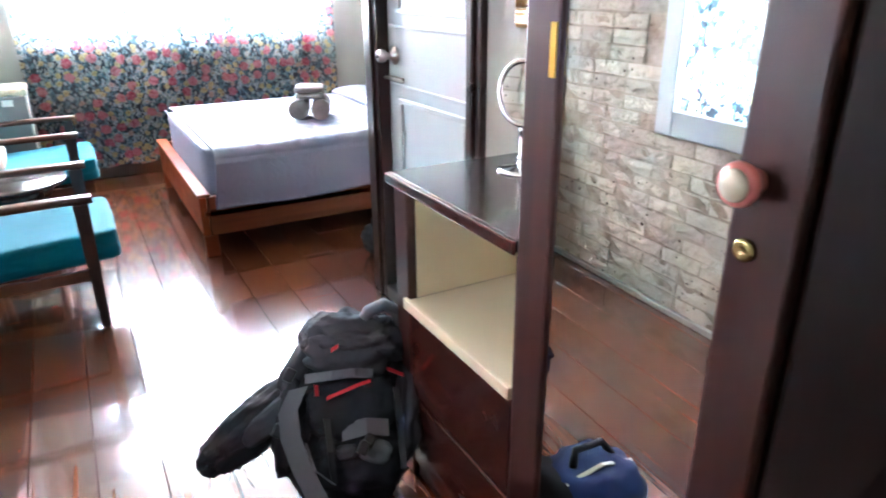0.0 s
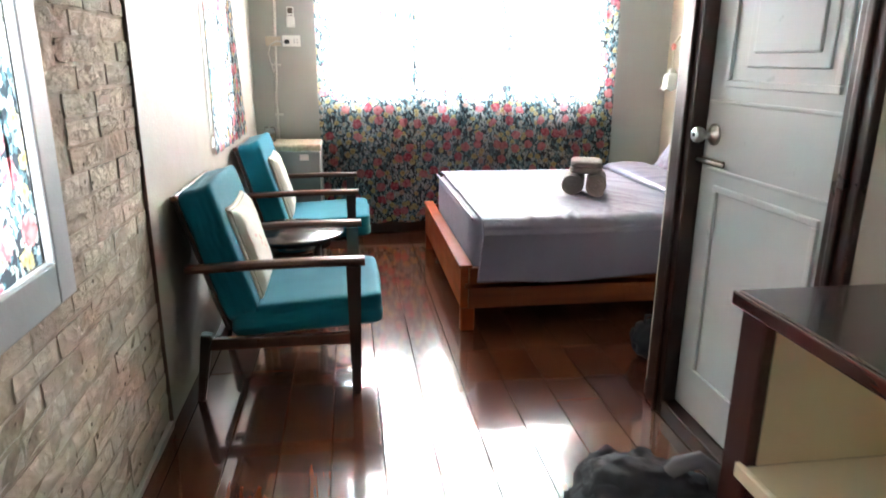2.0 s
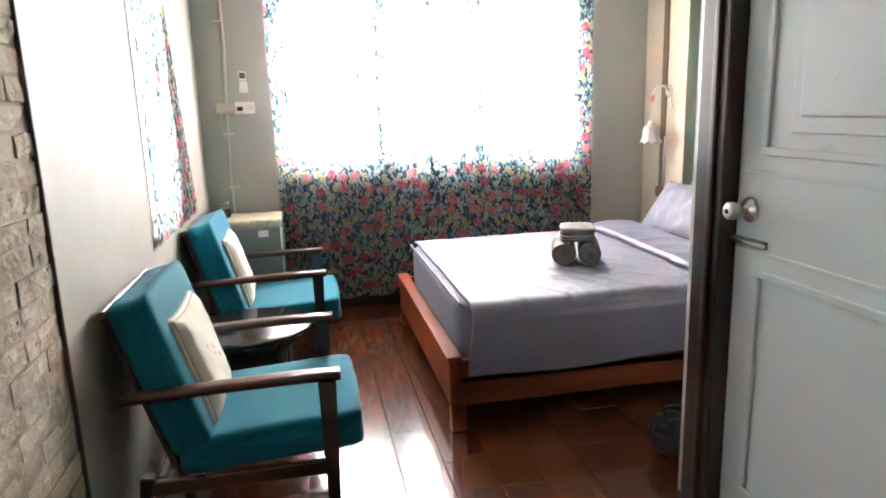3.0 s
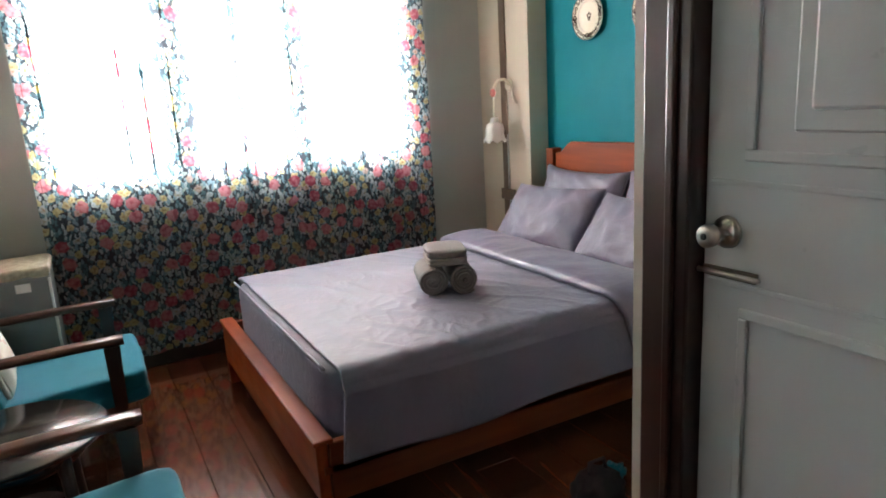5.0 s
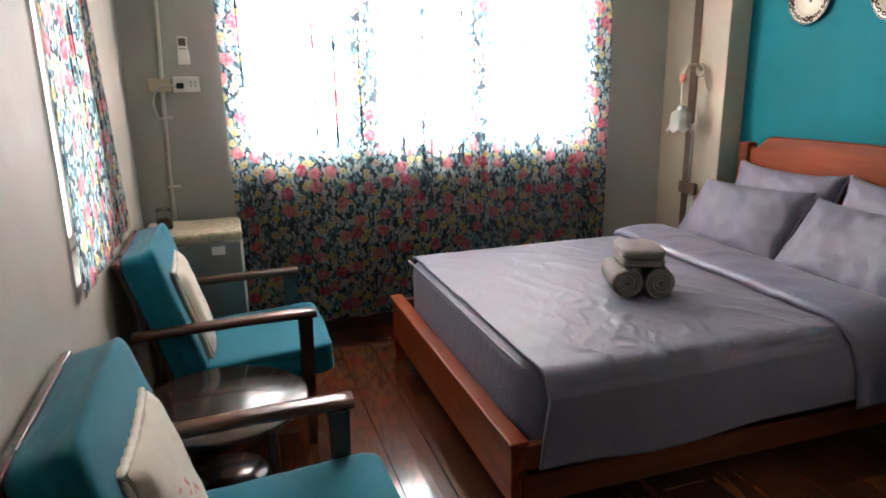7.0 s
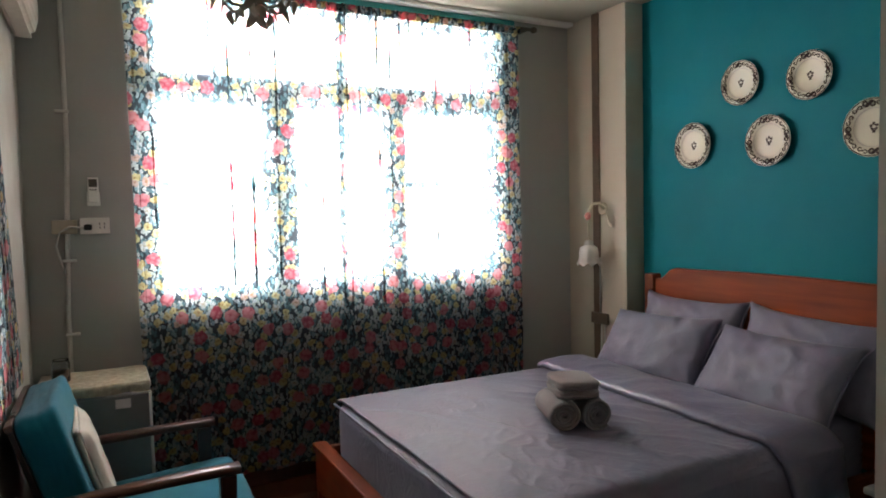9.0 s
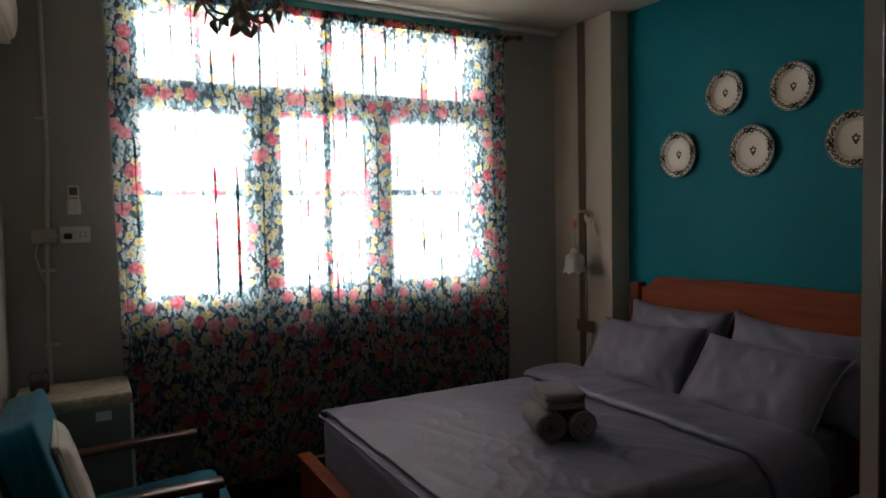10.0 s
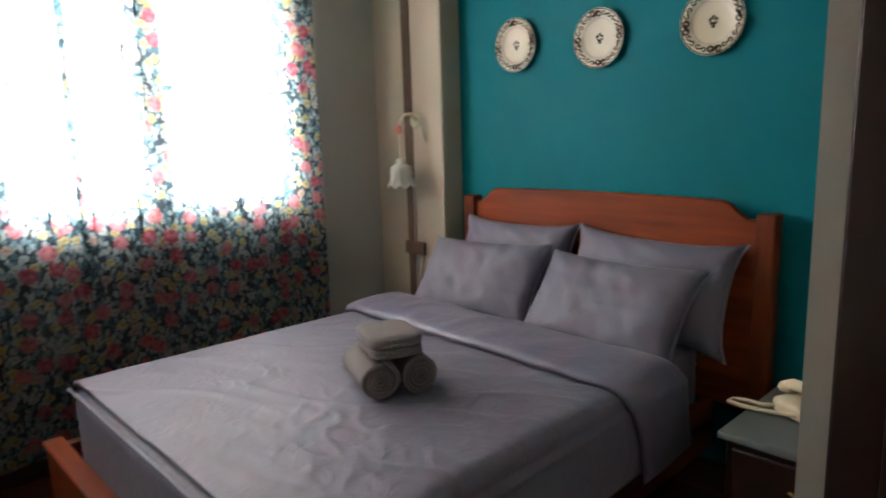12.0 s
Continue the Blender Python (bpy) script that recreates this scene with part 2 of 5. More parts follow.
M = {
    "wall": paint("grey_wall_paint", (0.37, 0.37, 0.345), 0.55),
    "plaster": paint("cream_plaster", (0.40, 0.375, 0.325), 0.6, relief=0.15),
    "ceiling": paint("ceiling_paint", (0.52, 0.47, 0.38), 0.7),
    "teal": paint("teal_wall_paint", (0.0005, 0.155, 0.190), 0.6, gloss=0.14, mottle=0.15, relief=0.1, amount=0.05),
    "beige": paint("beige_pillar_paint", (0.46, 0.40, 0.31), 0.5),
    "frame_grey": paint("grey_window_paint", (0.42, 0.44, 0.45), 0.45),
    "door": paint("pale_grey_door_paint", (0.47, 0.52, 0.53), 0.35, mottle=0.06, relief=0.04),
    "slate": paint("slate_grey_paint", (0.13, 0.145, 0.145), 0.5),
    "white": paint("white_trim_paint", (0.78, 0.77, 0.73), 0.45),
    "teal_trim": paint("green_trim_paint", (0.02, 0.22, 0.22), 0.4),
    "jamb": wood("dark_jamb_wood", (0.016, 0.006, 0.004), (0.032, 0.012, 0.008), 0.3, 2, coat=0.3),
    "mahogany_z": wood("mahogany_upright", (0.022, 0.006, 0.005), (0.070, 0.015, 0.010), 0.42, 2, coat=0.1),
    "mahogany_y": wood("mahogany_board", (0.022, 0.006, 0.005), (0.085, 0.018, 0.012), 0.25, 1, coat=0.4),
    "top_dark": wood("dark_tabletop", (0.010, 0.006, 0.005), (0.035, 0.018, 0.013), 0.22, 1, coat=0.3),
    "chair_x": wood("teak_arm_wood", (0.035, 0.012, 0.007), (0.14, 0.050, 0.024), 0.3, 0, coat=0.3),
    # near-black version of the wardrobe's mahogany, with the side door's shade in its colour
    "wardrobe_shaded": wood("shaded_wardrobe_wood", (0.007, 0.003, 0.002), (0.016, 0.007, 0.005), 0.5, 2, gloss=0.2),
    "ivory": plain("ivory_plastic", (0.62, 0.54, 0.38), 0.4, 0, 0.08),
    # the armrests' teak darkened: shade under and behind the seat is in the colour
    "chair_z": wood("shaded_teak_wood", (0.012, 0.005, 0.003), (0.042, 0.017, 0.010), 0.32, 2, coat=0.3),
    "bed_x": wood("bed_rail_wood", (0.075, 0.018, 0.006), (0.17, 0.042, 0.011), 0.45, 0, gloss=0.25),
    "bed_y": wood("bed_board_wood", (0.105, 0.018, 0.004), (0.26, 0.048, 0.008), 0.45, 1, gloss=0.25),
    "bed_z": wood("bed_post_wood", (0.085, 0.016, 0.004), (0.21, 0.042, 0.008), 0.45, 2, gloss=0.25),
    "shelf": paint("cream_shelf_paint", (0.82, 0.72, 0.50), 0.4, amount=0.3),
    "teal_cloth": cloth("teal_upholstery", (0.002, 0.140, 0.205)),
    "lilac": bedding("lilac_bedding", (0.142, 0.134, 0.184), 0.55, 0.22),
    "satin": bedding("lilac_satin", (0.150, 0.142, 0.200), 0.28, 0.12),
    "towel": cloth("grey_towel", (0.17, 0.15, 0.145), 260, 0.95, 0.1, 0.15, 0.9),
    "cushion": cloth("cream_lace", (0.66, 0.60, 0.50), 220, 0.9, 0.3, 0.2, 0.6),
    "floral": floral("floral_curtain"),
    "floral_side": floral("floral_curtain_side", 0.55, 0.10, "YZ"),
    "floral_brick": floral("floral_curtain_brick", 0.65, 0.03, "YZ"),
    "brick": brick_material(),
    "mortar": mortar_material(),
    "floor": floor_material(),
    "gap": plain("dark_joint", (0.012, 0.006, 0.004), 0.8),
    "chrome": plain("chrome", (0.85, 0.85, 0.86), 0.08, 1.0, 0.03),
    "steel": plain("brushed_steel", (0.62, 0.60, 0.57), 0.28, 1.0, 0.1),
    "bronze": plain("aged_bronze", (0.26, 0.21, 0.16), 0.5, 0.4),
    "aged": plain("aged_plastic", (0.46, 0.41, 0.34), 0.45),
    "iron": plain("dark_iron", (0.13, 0.11, 0.085), 0.55, 0.3),
    "brass": plain("brass", (0.65, 0.48, 0.20), 0.25, 1.0, 0.1),
    "mirror": plain("mirror_glass", (0.90, 0.92, 0.92), 0.01, 1.0, 0.0),
    "plastic": plain("white_plastic", (0.76, 0.75, 0.71), 0.35, 0, 0.05),
    "fridge": plain("silver_fridge_paint", (0.20, 0.21, 0.205), 0.42, 0.25, 0.06),
    "black": plain("black_plastic", (0.012, 0.012, 0.013), 0.4),
    "bag": cloth("black_nylon", (0.020, 0.020, 0.023), 500, 0.8, 0.0, 0.3, 0.4),
    "bag_grey": cloth("grey_nylon", (0.048, 0.049, 0.055), 500, 0.8, 0.0, 0.2, 0.4),
    "bag_pale": cloth("pale_grey_nylon", (0.13, 0.13, 0.14), 500, 0.75, 0.0, 0.2, 0.4),
    "bag_blue": cloth("blue_nylon", (0.012, 0.03, 0.14), 500, 0.5, 0.1, 0.2, 0.4),
    "red": cloth("red_piping", (0.42, 0.015, 0.02), 500, 0.5),
    "gold": plain("gilt_frame", (0.52, 0.32, 0.10), 0.35, 0.6, 0.35, 40, 0.5),
    "china": plain("white_china", (0.62, 0.57, 0.44), 0.15, 0, 0.06),
    "china_print": plain("dark_china_print", (0.055, 0.035, 0.03), 0.2),
    "pink": plain("pink_porcelain", (0.62, 0.20, 0.17), 0.3),
    "yellow": plain("yellow_sticker", (0.75, 0.42, 0.02), 0.5),
    "cable": plain("white_conduit", (0.55, 0.54, 0.50), 0.5),
    "brown": plain("brown_trunking", (0.125, 0.08, 0.05), 0.5, 0, 0.3),
    "tea": plain("brown_jar_contents", (0.10, 0.045, 0.012), 0.5),
    "paper": plain("newsprint", (0.52, 0.46, 0.33), 0.6, 0, 0.55, 38),
}
_g = Nodes("clear_glass")
_g.ins(Base_Color=(0.95, 0.97, 0.97), Roughness=0.02, Transmission_Weight=1.0, IOR=1.45)
M["glass"] = _g.m
_g = Nodes("frosted_glass")
_g.ins(Base_Color=(0.85, 0.83, 0.78), Roughness=0.35, Transmission_Weight=0.5, IOR=1.4)
M["frost"] = _g.m

# ---- building helpers ----
def part(name, bm, material, parent=None, label="", smooth=False):
    me = bpy.data.meshes.new(name)
    if smooth:
        for f in bm.faces:
            f.smooth = True
    bm.to_mesh(me)
    bm.free()
    me.materials.append(M[material] if isinstance(material, str) else material)
    ob = new(name, me)
    if parent is not None:
        ob.parent = parent
    if label:
        ob["label"] = label
    return ob


def thing(name, label, category, m=None, group="", kind=""):
    ob = new(name)
    ob.empty_display_size = 0.1
    if m is not None:
        ob.matrix_world = m
    return tagged(ob, label, category, group, kind)


def solid(name, bm, material, label, category="", group="", kind="", smooth=False, m=None):
    ob = part(name, bm, material, smooth=smooth)
    if m is not None:
        ob.matrix_world = m
    return tagged(ob, label, category, group, kind)


def box(x0, x1, y0, y1, z0, z1, bevel=0.0, seg=2, bm=None):
    own = bmesh.new()
    bmesh.ops.create_cube(own, size=1)
    bmesh.ops.transform(own, matrix=Matrix.Translation(((x0 + x1) / 2, (y0 + y1) / 2, (z0 + z1) / 2)) @ Matrix.Diagonal((x1 - x0, y1 - y0, z1 - z0, 1)), verts=own.verts)
    if bevel:
        bmesh.ops.bevel(own, geom=list(own.edges), offset=bevel, segments=seg, profile=0.5, affect="EDGES")
    return join(bm, own)


def join(bm, own, m=None):
    if m is not None:
        bmesh.ops.transform(own, matrix=m, verts=own.verts)
    if bm is None:
        return own
    me = bpy.data.meshes.new("tmp")
    own.to_mesh(me)
    own.free()
    bm.from_mesh(me)
    bpy.data.meshes.remove(me)
    return bm


def lathe(profile, n=24, m=None, bm=None, cap=True):
    """A turned body round z from (radius, height) pairs."""
    own = bmesh.new()
    rings = [[own.verts.new((r * math.cos(2 * math.pi * i / n), r * math.sin(2 * math.pi * i / n), z)) for i in range(n)] for r, z in profile]
    for a, b in zip(rings, rings[1:]):
        for i in range(n):
            own.faces.new((a[i], a[(i + 1) % n], b[(i + 1) % n], b[i]))
    if cap:
        own.faces.new(rings[0][::-1])
        own.faces.new(rings[-1])
    return join(bm, own, m)


def tube(points, r, n=8, bm=None, taper=None):
    """A round bar along points."""
    own = bmesh.new()
    pts = [Vector(p) for p in points]
    rings = []
    up = Vector((0.13, 0.31, 0.94))
    for i, p in enumerate(pts):
        d = (pts[min(i + 1, len(pts) - 1)] - pts[max(i - 1, 0)]).normalized()
        a = d.cross(up).normalized()
        b = d.cross(a)
        q = r if taper is None else r * (1 + (taper - 1) * i / (len(pts) - 1))
        rings.append([own.verts.new(p + q * (math.cos(2 * math.pi * k / n) * a + math.sin(2 * math.pi * k / n) * b)) for k in range(n)])
    for s, t in zip(rings, rings[1:]):
        for k in range(n):
            own.faces.new((s[k], s[(k + 1) % n], t[(k + 1) % n], t[k]))
    own.faces.new(rings[0][::-1])
    own.faces.new(rings[-1])
    return join(bm, own)


def sheet(fn, nu, nv, thick=0.0, bm=None):
    """A surface fn(u, v), u and v from 0 to 1; with thickness it gets a back and edges."""
    own = bmesh.new()
    g = [[own.verts.new(fn(i / nu, j / nv)) for j in range(nv + 1)] for i in range(nu + 1)]
    for i in range(nu):
        for j in range(nv):
            own.faces.new((g[i][j], g[i + 1][j], g[i + 1][j + 1], g[i][j + 1]))
    if thick:
        bmesh.ops.recalc_face_normals(own, faces=own.faces)
        bmesh.ops.solidify(own, geom=list(own.faces), thickness=thick)
    return join(bm, own)


def wall(name, place, u0, u1, z0, z1, holes, thick, material, label):
    """A wall with openings. place(u, z, d): the point at u along it, z up, d into its thickness."""
    us = sorted({u0, u1, *[h[0] for h in holes], *[h[1] for h in holes]})
    zs = sorted({z0, z1, *[h[2] for h in holes], *[h[3] for h in holes]})

    def full(i, j):
        if not (0 <= i < len(us) - 1 and 0 <= j < len(zs) - 1):
            return False
        u, z = (us[i] + us[i + 1]) / 2, (zs[j] + zs[j + 1]) / 2
        return not any(a < u < b and c < z < d for a, b, c, d in holes)

    bm = bmesh.new()
    vs = {}

    def v(i, j, d):
        if (i, j, d) not in vs:
            vs[i, j, d] = bm.verts.new(place(us[i], zs[j], thick * d))
        return vs[i, j, d]

    for i in range(len(us) - 1):
        for j in range(len(zs) - 1):
            if not full(i, j):
                continue
            bm.faces.new((v(i, j, 0), v(i + 1, j, 0), v(i + 1, j + 1, 0), v(i, j + 1, 0)))
            bm.faces.new((v(i, j, 1), v(i, j + 1, 1), v(i + 1, j + 1, 1), v(i + 1, j, 1)))
            for di, dj, a, b in ((-1, 0, (i, j), (i, j + 1)), (1, 0, (i + 1, j + 1), (i + 1, j)), (0, -1, (i + 1, j), (i, j)), (0, 1, (i, j + 1), (i + 1, j + 1))):
                if not full(i + di, j + dj):
                    bm.faces.new((v(*a, 0), v(*b, 0), v(*b, 1), v(*a, 1)))
    bmesh.ops.recalc_face_normals(bm, faces=bm.faces)
    return solid(name, bm, material, label, "wall", kind="structure")


# ---- large structure ----
WIN = (0.27, 2.32, 1.02, 2.60)          # opening in the window wall: x, z
SIDE = (4.92, 5.50, 0.87, 2.02)         # opening in the plaster side wall: y, z
BRW = (1.80, 3.05, 0.855, 2.15)          # opening in the brick wall: y, z

solid("floor", box(XL - 0.3, XT + 0.2, YB - 0.2, YW + 0.2, -0.16, -0.02), "gap", "dark gaps under the varnished floorboards", "floor", kind="structure")
solid("ceiling", box(XL - 0.3, XT + 0.2, YB - 0.2, YW + 0.2, CEIL, CEIL + 0.12), "ceiling", "cream painted flat ceiling", "ceiling", kind="structure")
wall("wall_north", lambda u, z, d: (u, YW + d, z), XL - 0.25, XT + 0.2, -0.02, CEIL, [WIN], 0.22, "wall", "grey painted wall with a wide window")
wall("wall_west_brick", lambda u, z, d: (XL - 0.0095 - d, u, z), YB - 0.2, YS, -0.02, CEIL, [BRW], 0.23, "mortar", "old brick wall, whitewash flaking off")
wall("wall_west_plaster", lambda u, z, d: (XL - d, u, z), YS, YW, -0.02, CEIL, [SIDE], 0.25, "plaster", "smooth cream plastered wall")
wall("wall_east_teal", lambda u, z, d: (XT + d, u, z), YP, YW, -0.02, CEIL, [], 0.2, "teal", "teal painted wall behind the bed")
wall("wall_bathroom", lambda u, z, d: (XD + d, u, z), YB - 0.2, YP, -0.02, CEIL, [(2.868, 3.78, -0.02, 2.14)], 0.10, "plaster", "cream wall with the bathroom door")
wall("wall_partition", lambda u, z, d: (u, YP - d, z), XD + 0.103, XT + 0.2, -0.02, CEIL, [], 0.08, "plaster", "cream partition beside the bed")
wall("wall_south", lambda u, z, d: (u, YB - d, z), XL - 0.25, XD, -0.02, CEIL, [], 0.15, "plaster", "plain cream wall at the entrance")
solid("pillar", box(2.90, XT + 0.01, 6.015, YW + 0.01, -0.02, CEIL, 0.006), "beige", "beige painted corner pillar", "pillar", kind="structure")
solid("bathroom_wall_behind_door", box(XD + 0.10, XD + 0.14, 2.80, 3.80, -0.02, 2.25), "gap", "dark space behind the closed door", "wall", kind="structure")

# ---- windows, curtains, doors ----
def window_frame_parts(w, place, u0, u1, z0, z1, mull, bars, material="frame_grey", glass=True):
    """Frame boards, mullions and panes in an opening; place(u0, u1, z0, z1, d0, d1) gives a box."""
    t = 0.075
    for a in ((u0, u0 + t, z0, z1), (u1 - t, u1, z0, z1), (u0 + t, u1 - t, z0, z0 + t), (u0 + t, u1 - t, z1 - t, z1)):
        part("frame", place(*a, 0.0, 0.09), material, w)
    for a in mull:
        part("mullion", place(*a, 0.004, 0.085), material, w)
    for a in bars:
        part("glazing_bar", place(*a, 0.03, 0.06), material, w)


def north_box(u0, u1, z0, z1, d0, d1):
    return box(u0, u1, YW - 0.035 + d0, YW - 0.035 + d1, z0, z1, 0.004, 1)


w1 = thing("window_1", "wide wooden casement window with transom lights", "window", kind="structure")
LIGHTS = ((0.345, 0.85), (1.03, 1.53), (1.68, 2.245))
window_frame_parts(w1, north_box, WIN[0], WIN[1], WIN[2], WIN[3],
                   [(0.345, 2.245, 2.03, 2.175), (0.85, 1.03, 1.095, 2.03), (1.53, 1.68, 1.095, 2.03)],
                   [(a, b, 1.60, 1.632) for a, b in LIGHTS] + [(x - 0.012, x + 0.012, 2.175, 2.525) for x in (0.63, 1.28, 1.93)])
for u0, u1, z0, z1 in [(a, b, 1.095, 2.03) for a, b in LIGHTS] + [(0.345, 2.245, 2.175, 2.525)]:
    p = part("pane", box(u0, u1, YW + 0.008, YW + 0.012, z0, z1), "glass", w1)
    p.visible_shadow = False
part("sill", box(WIN[0] - 0.03, WIN[1] + 0.03, YW - 0.05, YW - 0.001, WIN[2] - 0.045, WIN[2] - 0.001, 0.006), "frame_grey", w1)


def side_window(name, label, o, out, material):
    w = thing(name, label, "window", kind="structure")
    y0, y1, z0, z1 = o
    if out:
        for a, b, c, d in ((y0 - 0.09, y0, z0 - 0.10, z1 + 0.09), (y1, y1 + 0.09, z0 - 0.10, z1 + 0.09), (y0, y1, z0 - 0.10, z0), (y0, y1, z1, z1 + 0.09)):
            part("architrave", box(XL - 0.02, XL + 0.012, a, b, c, d, 0.005), material, w)
    for a, b, c, d in ((y0, y0 + 0.05, z0, z1), (y1 - 0.05, y1, z0, z1), (y0 + 0.05, y1 - 0.05, z0, z0 + 0.05), (y0 + 0.05, y1 - 0.05, z1 - 0.05, z1), ((y0 + y1) / 2 - 0.03, (y0 + y1) / 2 + 0.03, z0 + 0.05, z1 - 0.05)):
        part("frame", box(XL - 0.17, XL - 0.10, a, b, c, d, 0.004, 1), material, w)
    p = part("pane", box(XL - 0.14, XL - 0.136, y0 + 0.05, y1 - 0.05, z0 + 0.05, z1 - 0.05), "glass", w)
    p.visible_shadow = False


side_window("window_2", "grey framed window in the brick wall", BRW, True, "frame_grey")
side_window("window_3", "recessed window in the plastered wall", SIDE, False, "white")


def folds(u, seed, amp, n):
    """Depth of loosely hung cloth at u along its width."""
    return amp * (math.sin(u * n) + 0.55 * math.sin(u * n * 1.73 + seed) + 0.6 * noise.noise((u * n * 0.4, seed, 0)))


def pleats(u0, u1, seed, dense):
    """Places of narrow pleats, thick about the point dense: middle, half width and depth of each."""
    r = random.Random(int(seed * 10))
    out = []
    u = u0 + 0.03
    while u < u1 - 0.02:
        near = math.exp(-((u - dense) / 0.22) ** 2)
        out.append((u, r.uniform(0.0045, 0.0075), r.uniform(0.5, 1.0), r.random() * 50))
        u += r.uniform(0.055, 0.125) * (1 - 0.62 * near)
    return out


def curtain(name, label, place, u0, u1, z0, z1, seed, material, amp=0.005, n=21, flare=0.0, nu=900, dense=1.31):
    c = thing(name, label, "curtain", group="floral curtains")
    tucks = pleats(u0, u1, seed, dense)

    def fn(a, b):
        z = z1 + (z0 - z1) * b
        k = 0.55 + 0.45 * math.sin(math.pi * min(1, b * 1.2 + 0.1)) + 0.25 * noise.noise((a * 6, b * 3, seed))
        u = u0 + (u1 - u0) * a
        d = folds(u, seed, amp * k, n)
        du = 0.0
        for at, w, deep, ph in tucks:
            q = (u - at) / w
            if abs(q) < 2:
                on = deep * max(0.0, min(1.0, 0.44 + 1.4 * noise.noise((ph, b * 9, seed)) + 0.9 * noise.noise((ph, b * 30, seed)) + 0.9 * max(0, 0.2 - b)))
                s = math.exp(-q * q * 1.3)
                du -= 4.8 * on * q * w * s
                d -= 0.007 * on * s
        u += du + flare * b * (a - 0.5) + 0.006 * noise.noise((a * 3, b * 5, seed + 4))
        zz = z + (0.012 * noise.noise((a * 9, seed, 2)) if b > 0.97 else 0)
        return place(u, d, zz)

    part("cloth", sheet(fn, nu, 60), material, c, smooth=True)

    def head(a, b):
        u = u0 + (u1 - u0) * a
        return place(u, folds(u, seed, 0.006, 120) - 0.012, z1 + 0.018 - 0.045 * b)

    part("ruffle", sheet(head, 300, 4, 0.002), material, c, smooth=True)
    return c


YC = YW - 0.092


def north_place(u, d, z):
    return (u, YC + d, z)


curtain("curtain", "floral cotton curtain, closed, glowing with daylight", north_place, 0.205, 1.30, 0.10, 2.575, 1.0, "floral", flare=-0.05)
curtain("curtain", "floral cotton curtain, closed, hanging to the floor", north_place, 1.25, 2.445, 0.10, 2.575, 5.0, "floral", flare=0.0)
rod = thing("curtain_rod", "thin dark curtain rod above the window", "curtain rod")
part("bar", tube([(0.12, YC, 2.588), (1.3, YC, 2.583), (2.56, YC, 2.588)], 0.011), "iron", rod, smooth=True)
for x in (0.12, 2.56):
    part("finial", lathe([(0.004, -0.025), (0.018, -0.012), (0.021, 0.0), (0.016, 0.016), (0.003, 0.026)], 12, pose(x, YC, 2.588, 0, 90, 0)), "iron", rod, smooth=True)
    part("bracket", box(x + (0.05 if x < 1 else -0.07), x + (0.07 if x < 1 else -0.05), YC, YW, 2.575, 2.60, 0.003), "iron", rod)
solid("trim_green", box(0.14, 2.46, YW - 0.03, YW - 0.001, 2.618, 2.652, 0.004), "teal_trim", "green painted wooden trim over the window", "trim", kind="structure")


def cornice(name, x0, x1, y0, y1):
    bm = box(x0, x1, y0, y1, CEIL - 0.026, CEIL - 0.001, 0.008)
    solid(name, bm, "white", "white moulded strip under the ceiling", "trim", kind="structure")


cornice("trim_cornice", XL, 2.899, YW - 0.07, YW - 0.002)
cornice("trim_cornice_side", XL + 0.002, XL + 0.05, YS, YW - 0.072)
solid("trim_plaster_edge", box(XL - 0.01, XL + 0.003, YS - 0.010, YS - 0.001, 0, CEIL - 0.001, 0.002), "brown", "dark edge between bricks and plaster", "trim", kind="structure")
solid("baseboard_window", box(XL + 0.002, 2.897, YW - 0.020, YW - 0.001, 0.0, 0.10, 0.004), "jamb", "dark wooden baseboard under the window", "baseboard", kind="structure")
solid("baseboard", box(XL - 0.015, XL + 0.008, YB, YS - 0.015, 0.0, 0.028, 0.004), "plaster", "thin pale strip along the foot of the bricks", "baseboard", kind="structure")


def west_place(dx):
    return lambda u, d, z: (XL + dx - d, u, z)


def flared_place(u, d, z):
    """Drawn together at the top, spread towards the window corner at the foot."""
    return (XL + 0.020 - d, 4.90 + (u - 4.90) * (1.0 - 0.42 * max(0.0, min(1.0, (z - 0.85) / 1.2))), z)


curtain("curtain", "floral cotton curtain across the small side window", flared_place, 4.90, 5.93, 0.84, 2.05, 3.0, "floral_side", nu=300, dense=5.3)
curtain("curtain", "floral cotton curtain in the brick wall's window", west_place(-0.004), 1.82, 3.03, 0.86, 2.13, 7.0, "floral_brick", nu=300, dense=1.0)

# bathroom door
d1 = thing("door_1", "pale grey panelled bathroom door, closed", "door", kind="structure")
DX = XD + 0.028
DZ0, DZ1 = 0.068, 2.04
part("leaf", box(DX, DX + 0.036, 2.966, 3.638, DZ0, DZ1, 0.003), "door", d1)
for z0, z1, inner in ((1.222, 1.94, True), (0.222, 0.908, False)):
    y0, y1 = 3.03, 3.54
    for a, b, c, d in ((y0, y1, z0, z0 + 0.022), (y0, y1, z1 - 0.022, z1), (y0, y0 + 0.022, z0 + 0.022, z1 - 0.022), (y1 - 0.022, y1, z0 + 0.022, z1 - 0.022)):
        part("moulding", box(DX - 0.010, DX + 0.002, a, b, c, d, 0.004), "door", d1)
    if inner:
        part("raised_panel", box(DX - 0.014, DX + 0.002, y0 + 0.085, y1 - 0.135, z0 + 0.10, z1 - 0.10, 0.007), "door", d1)
        part("raised_panel", box(DX - 0.007, DX + 0.002, y0 + 0.05, y1 - 0.10, z0 + 0.06, z1 - 0.06, 0.005), "door", d1)
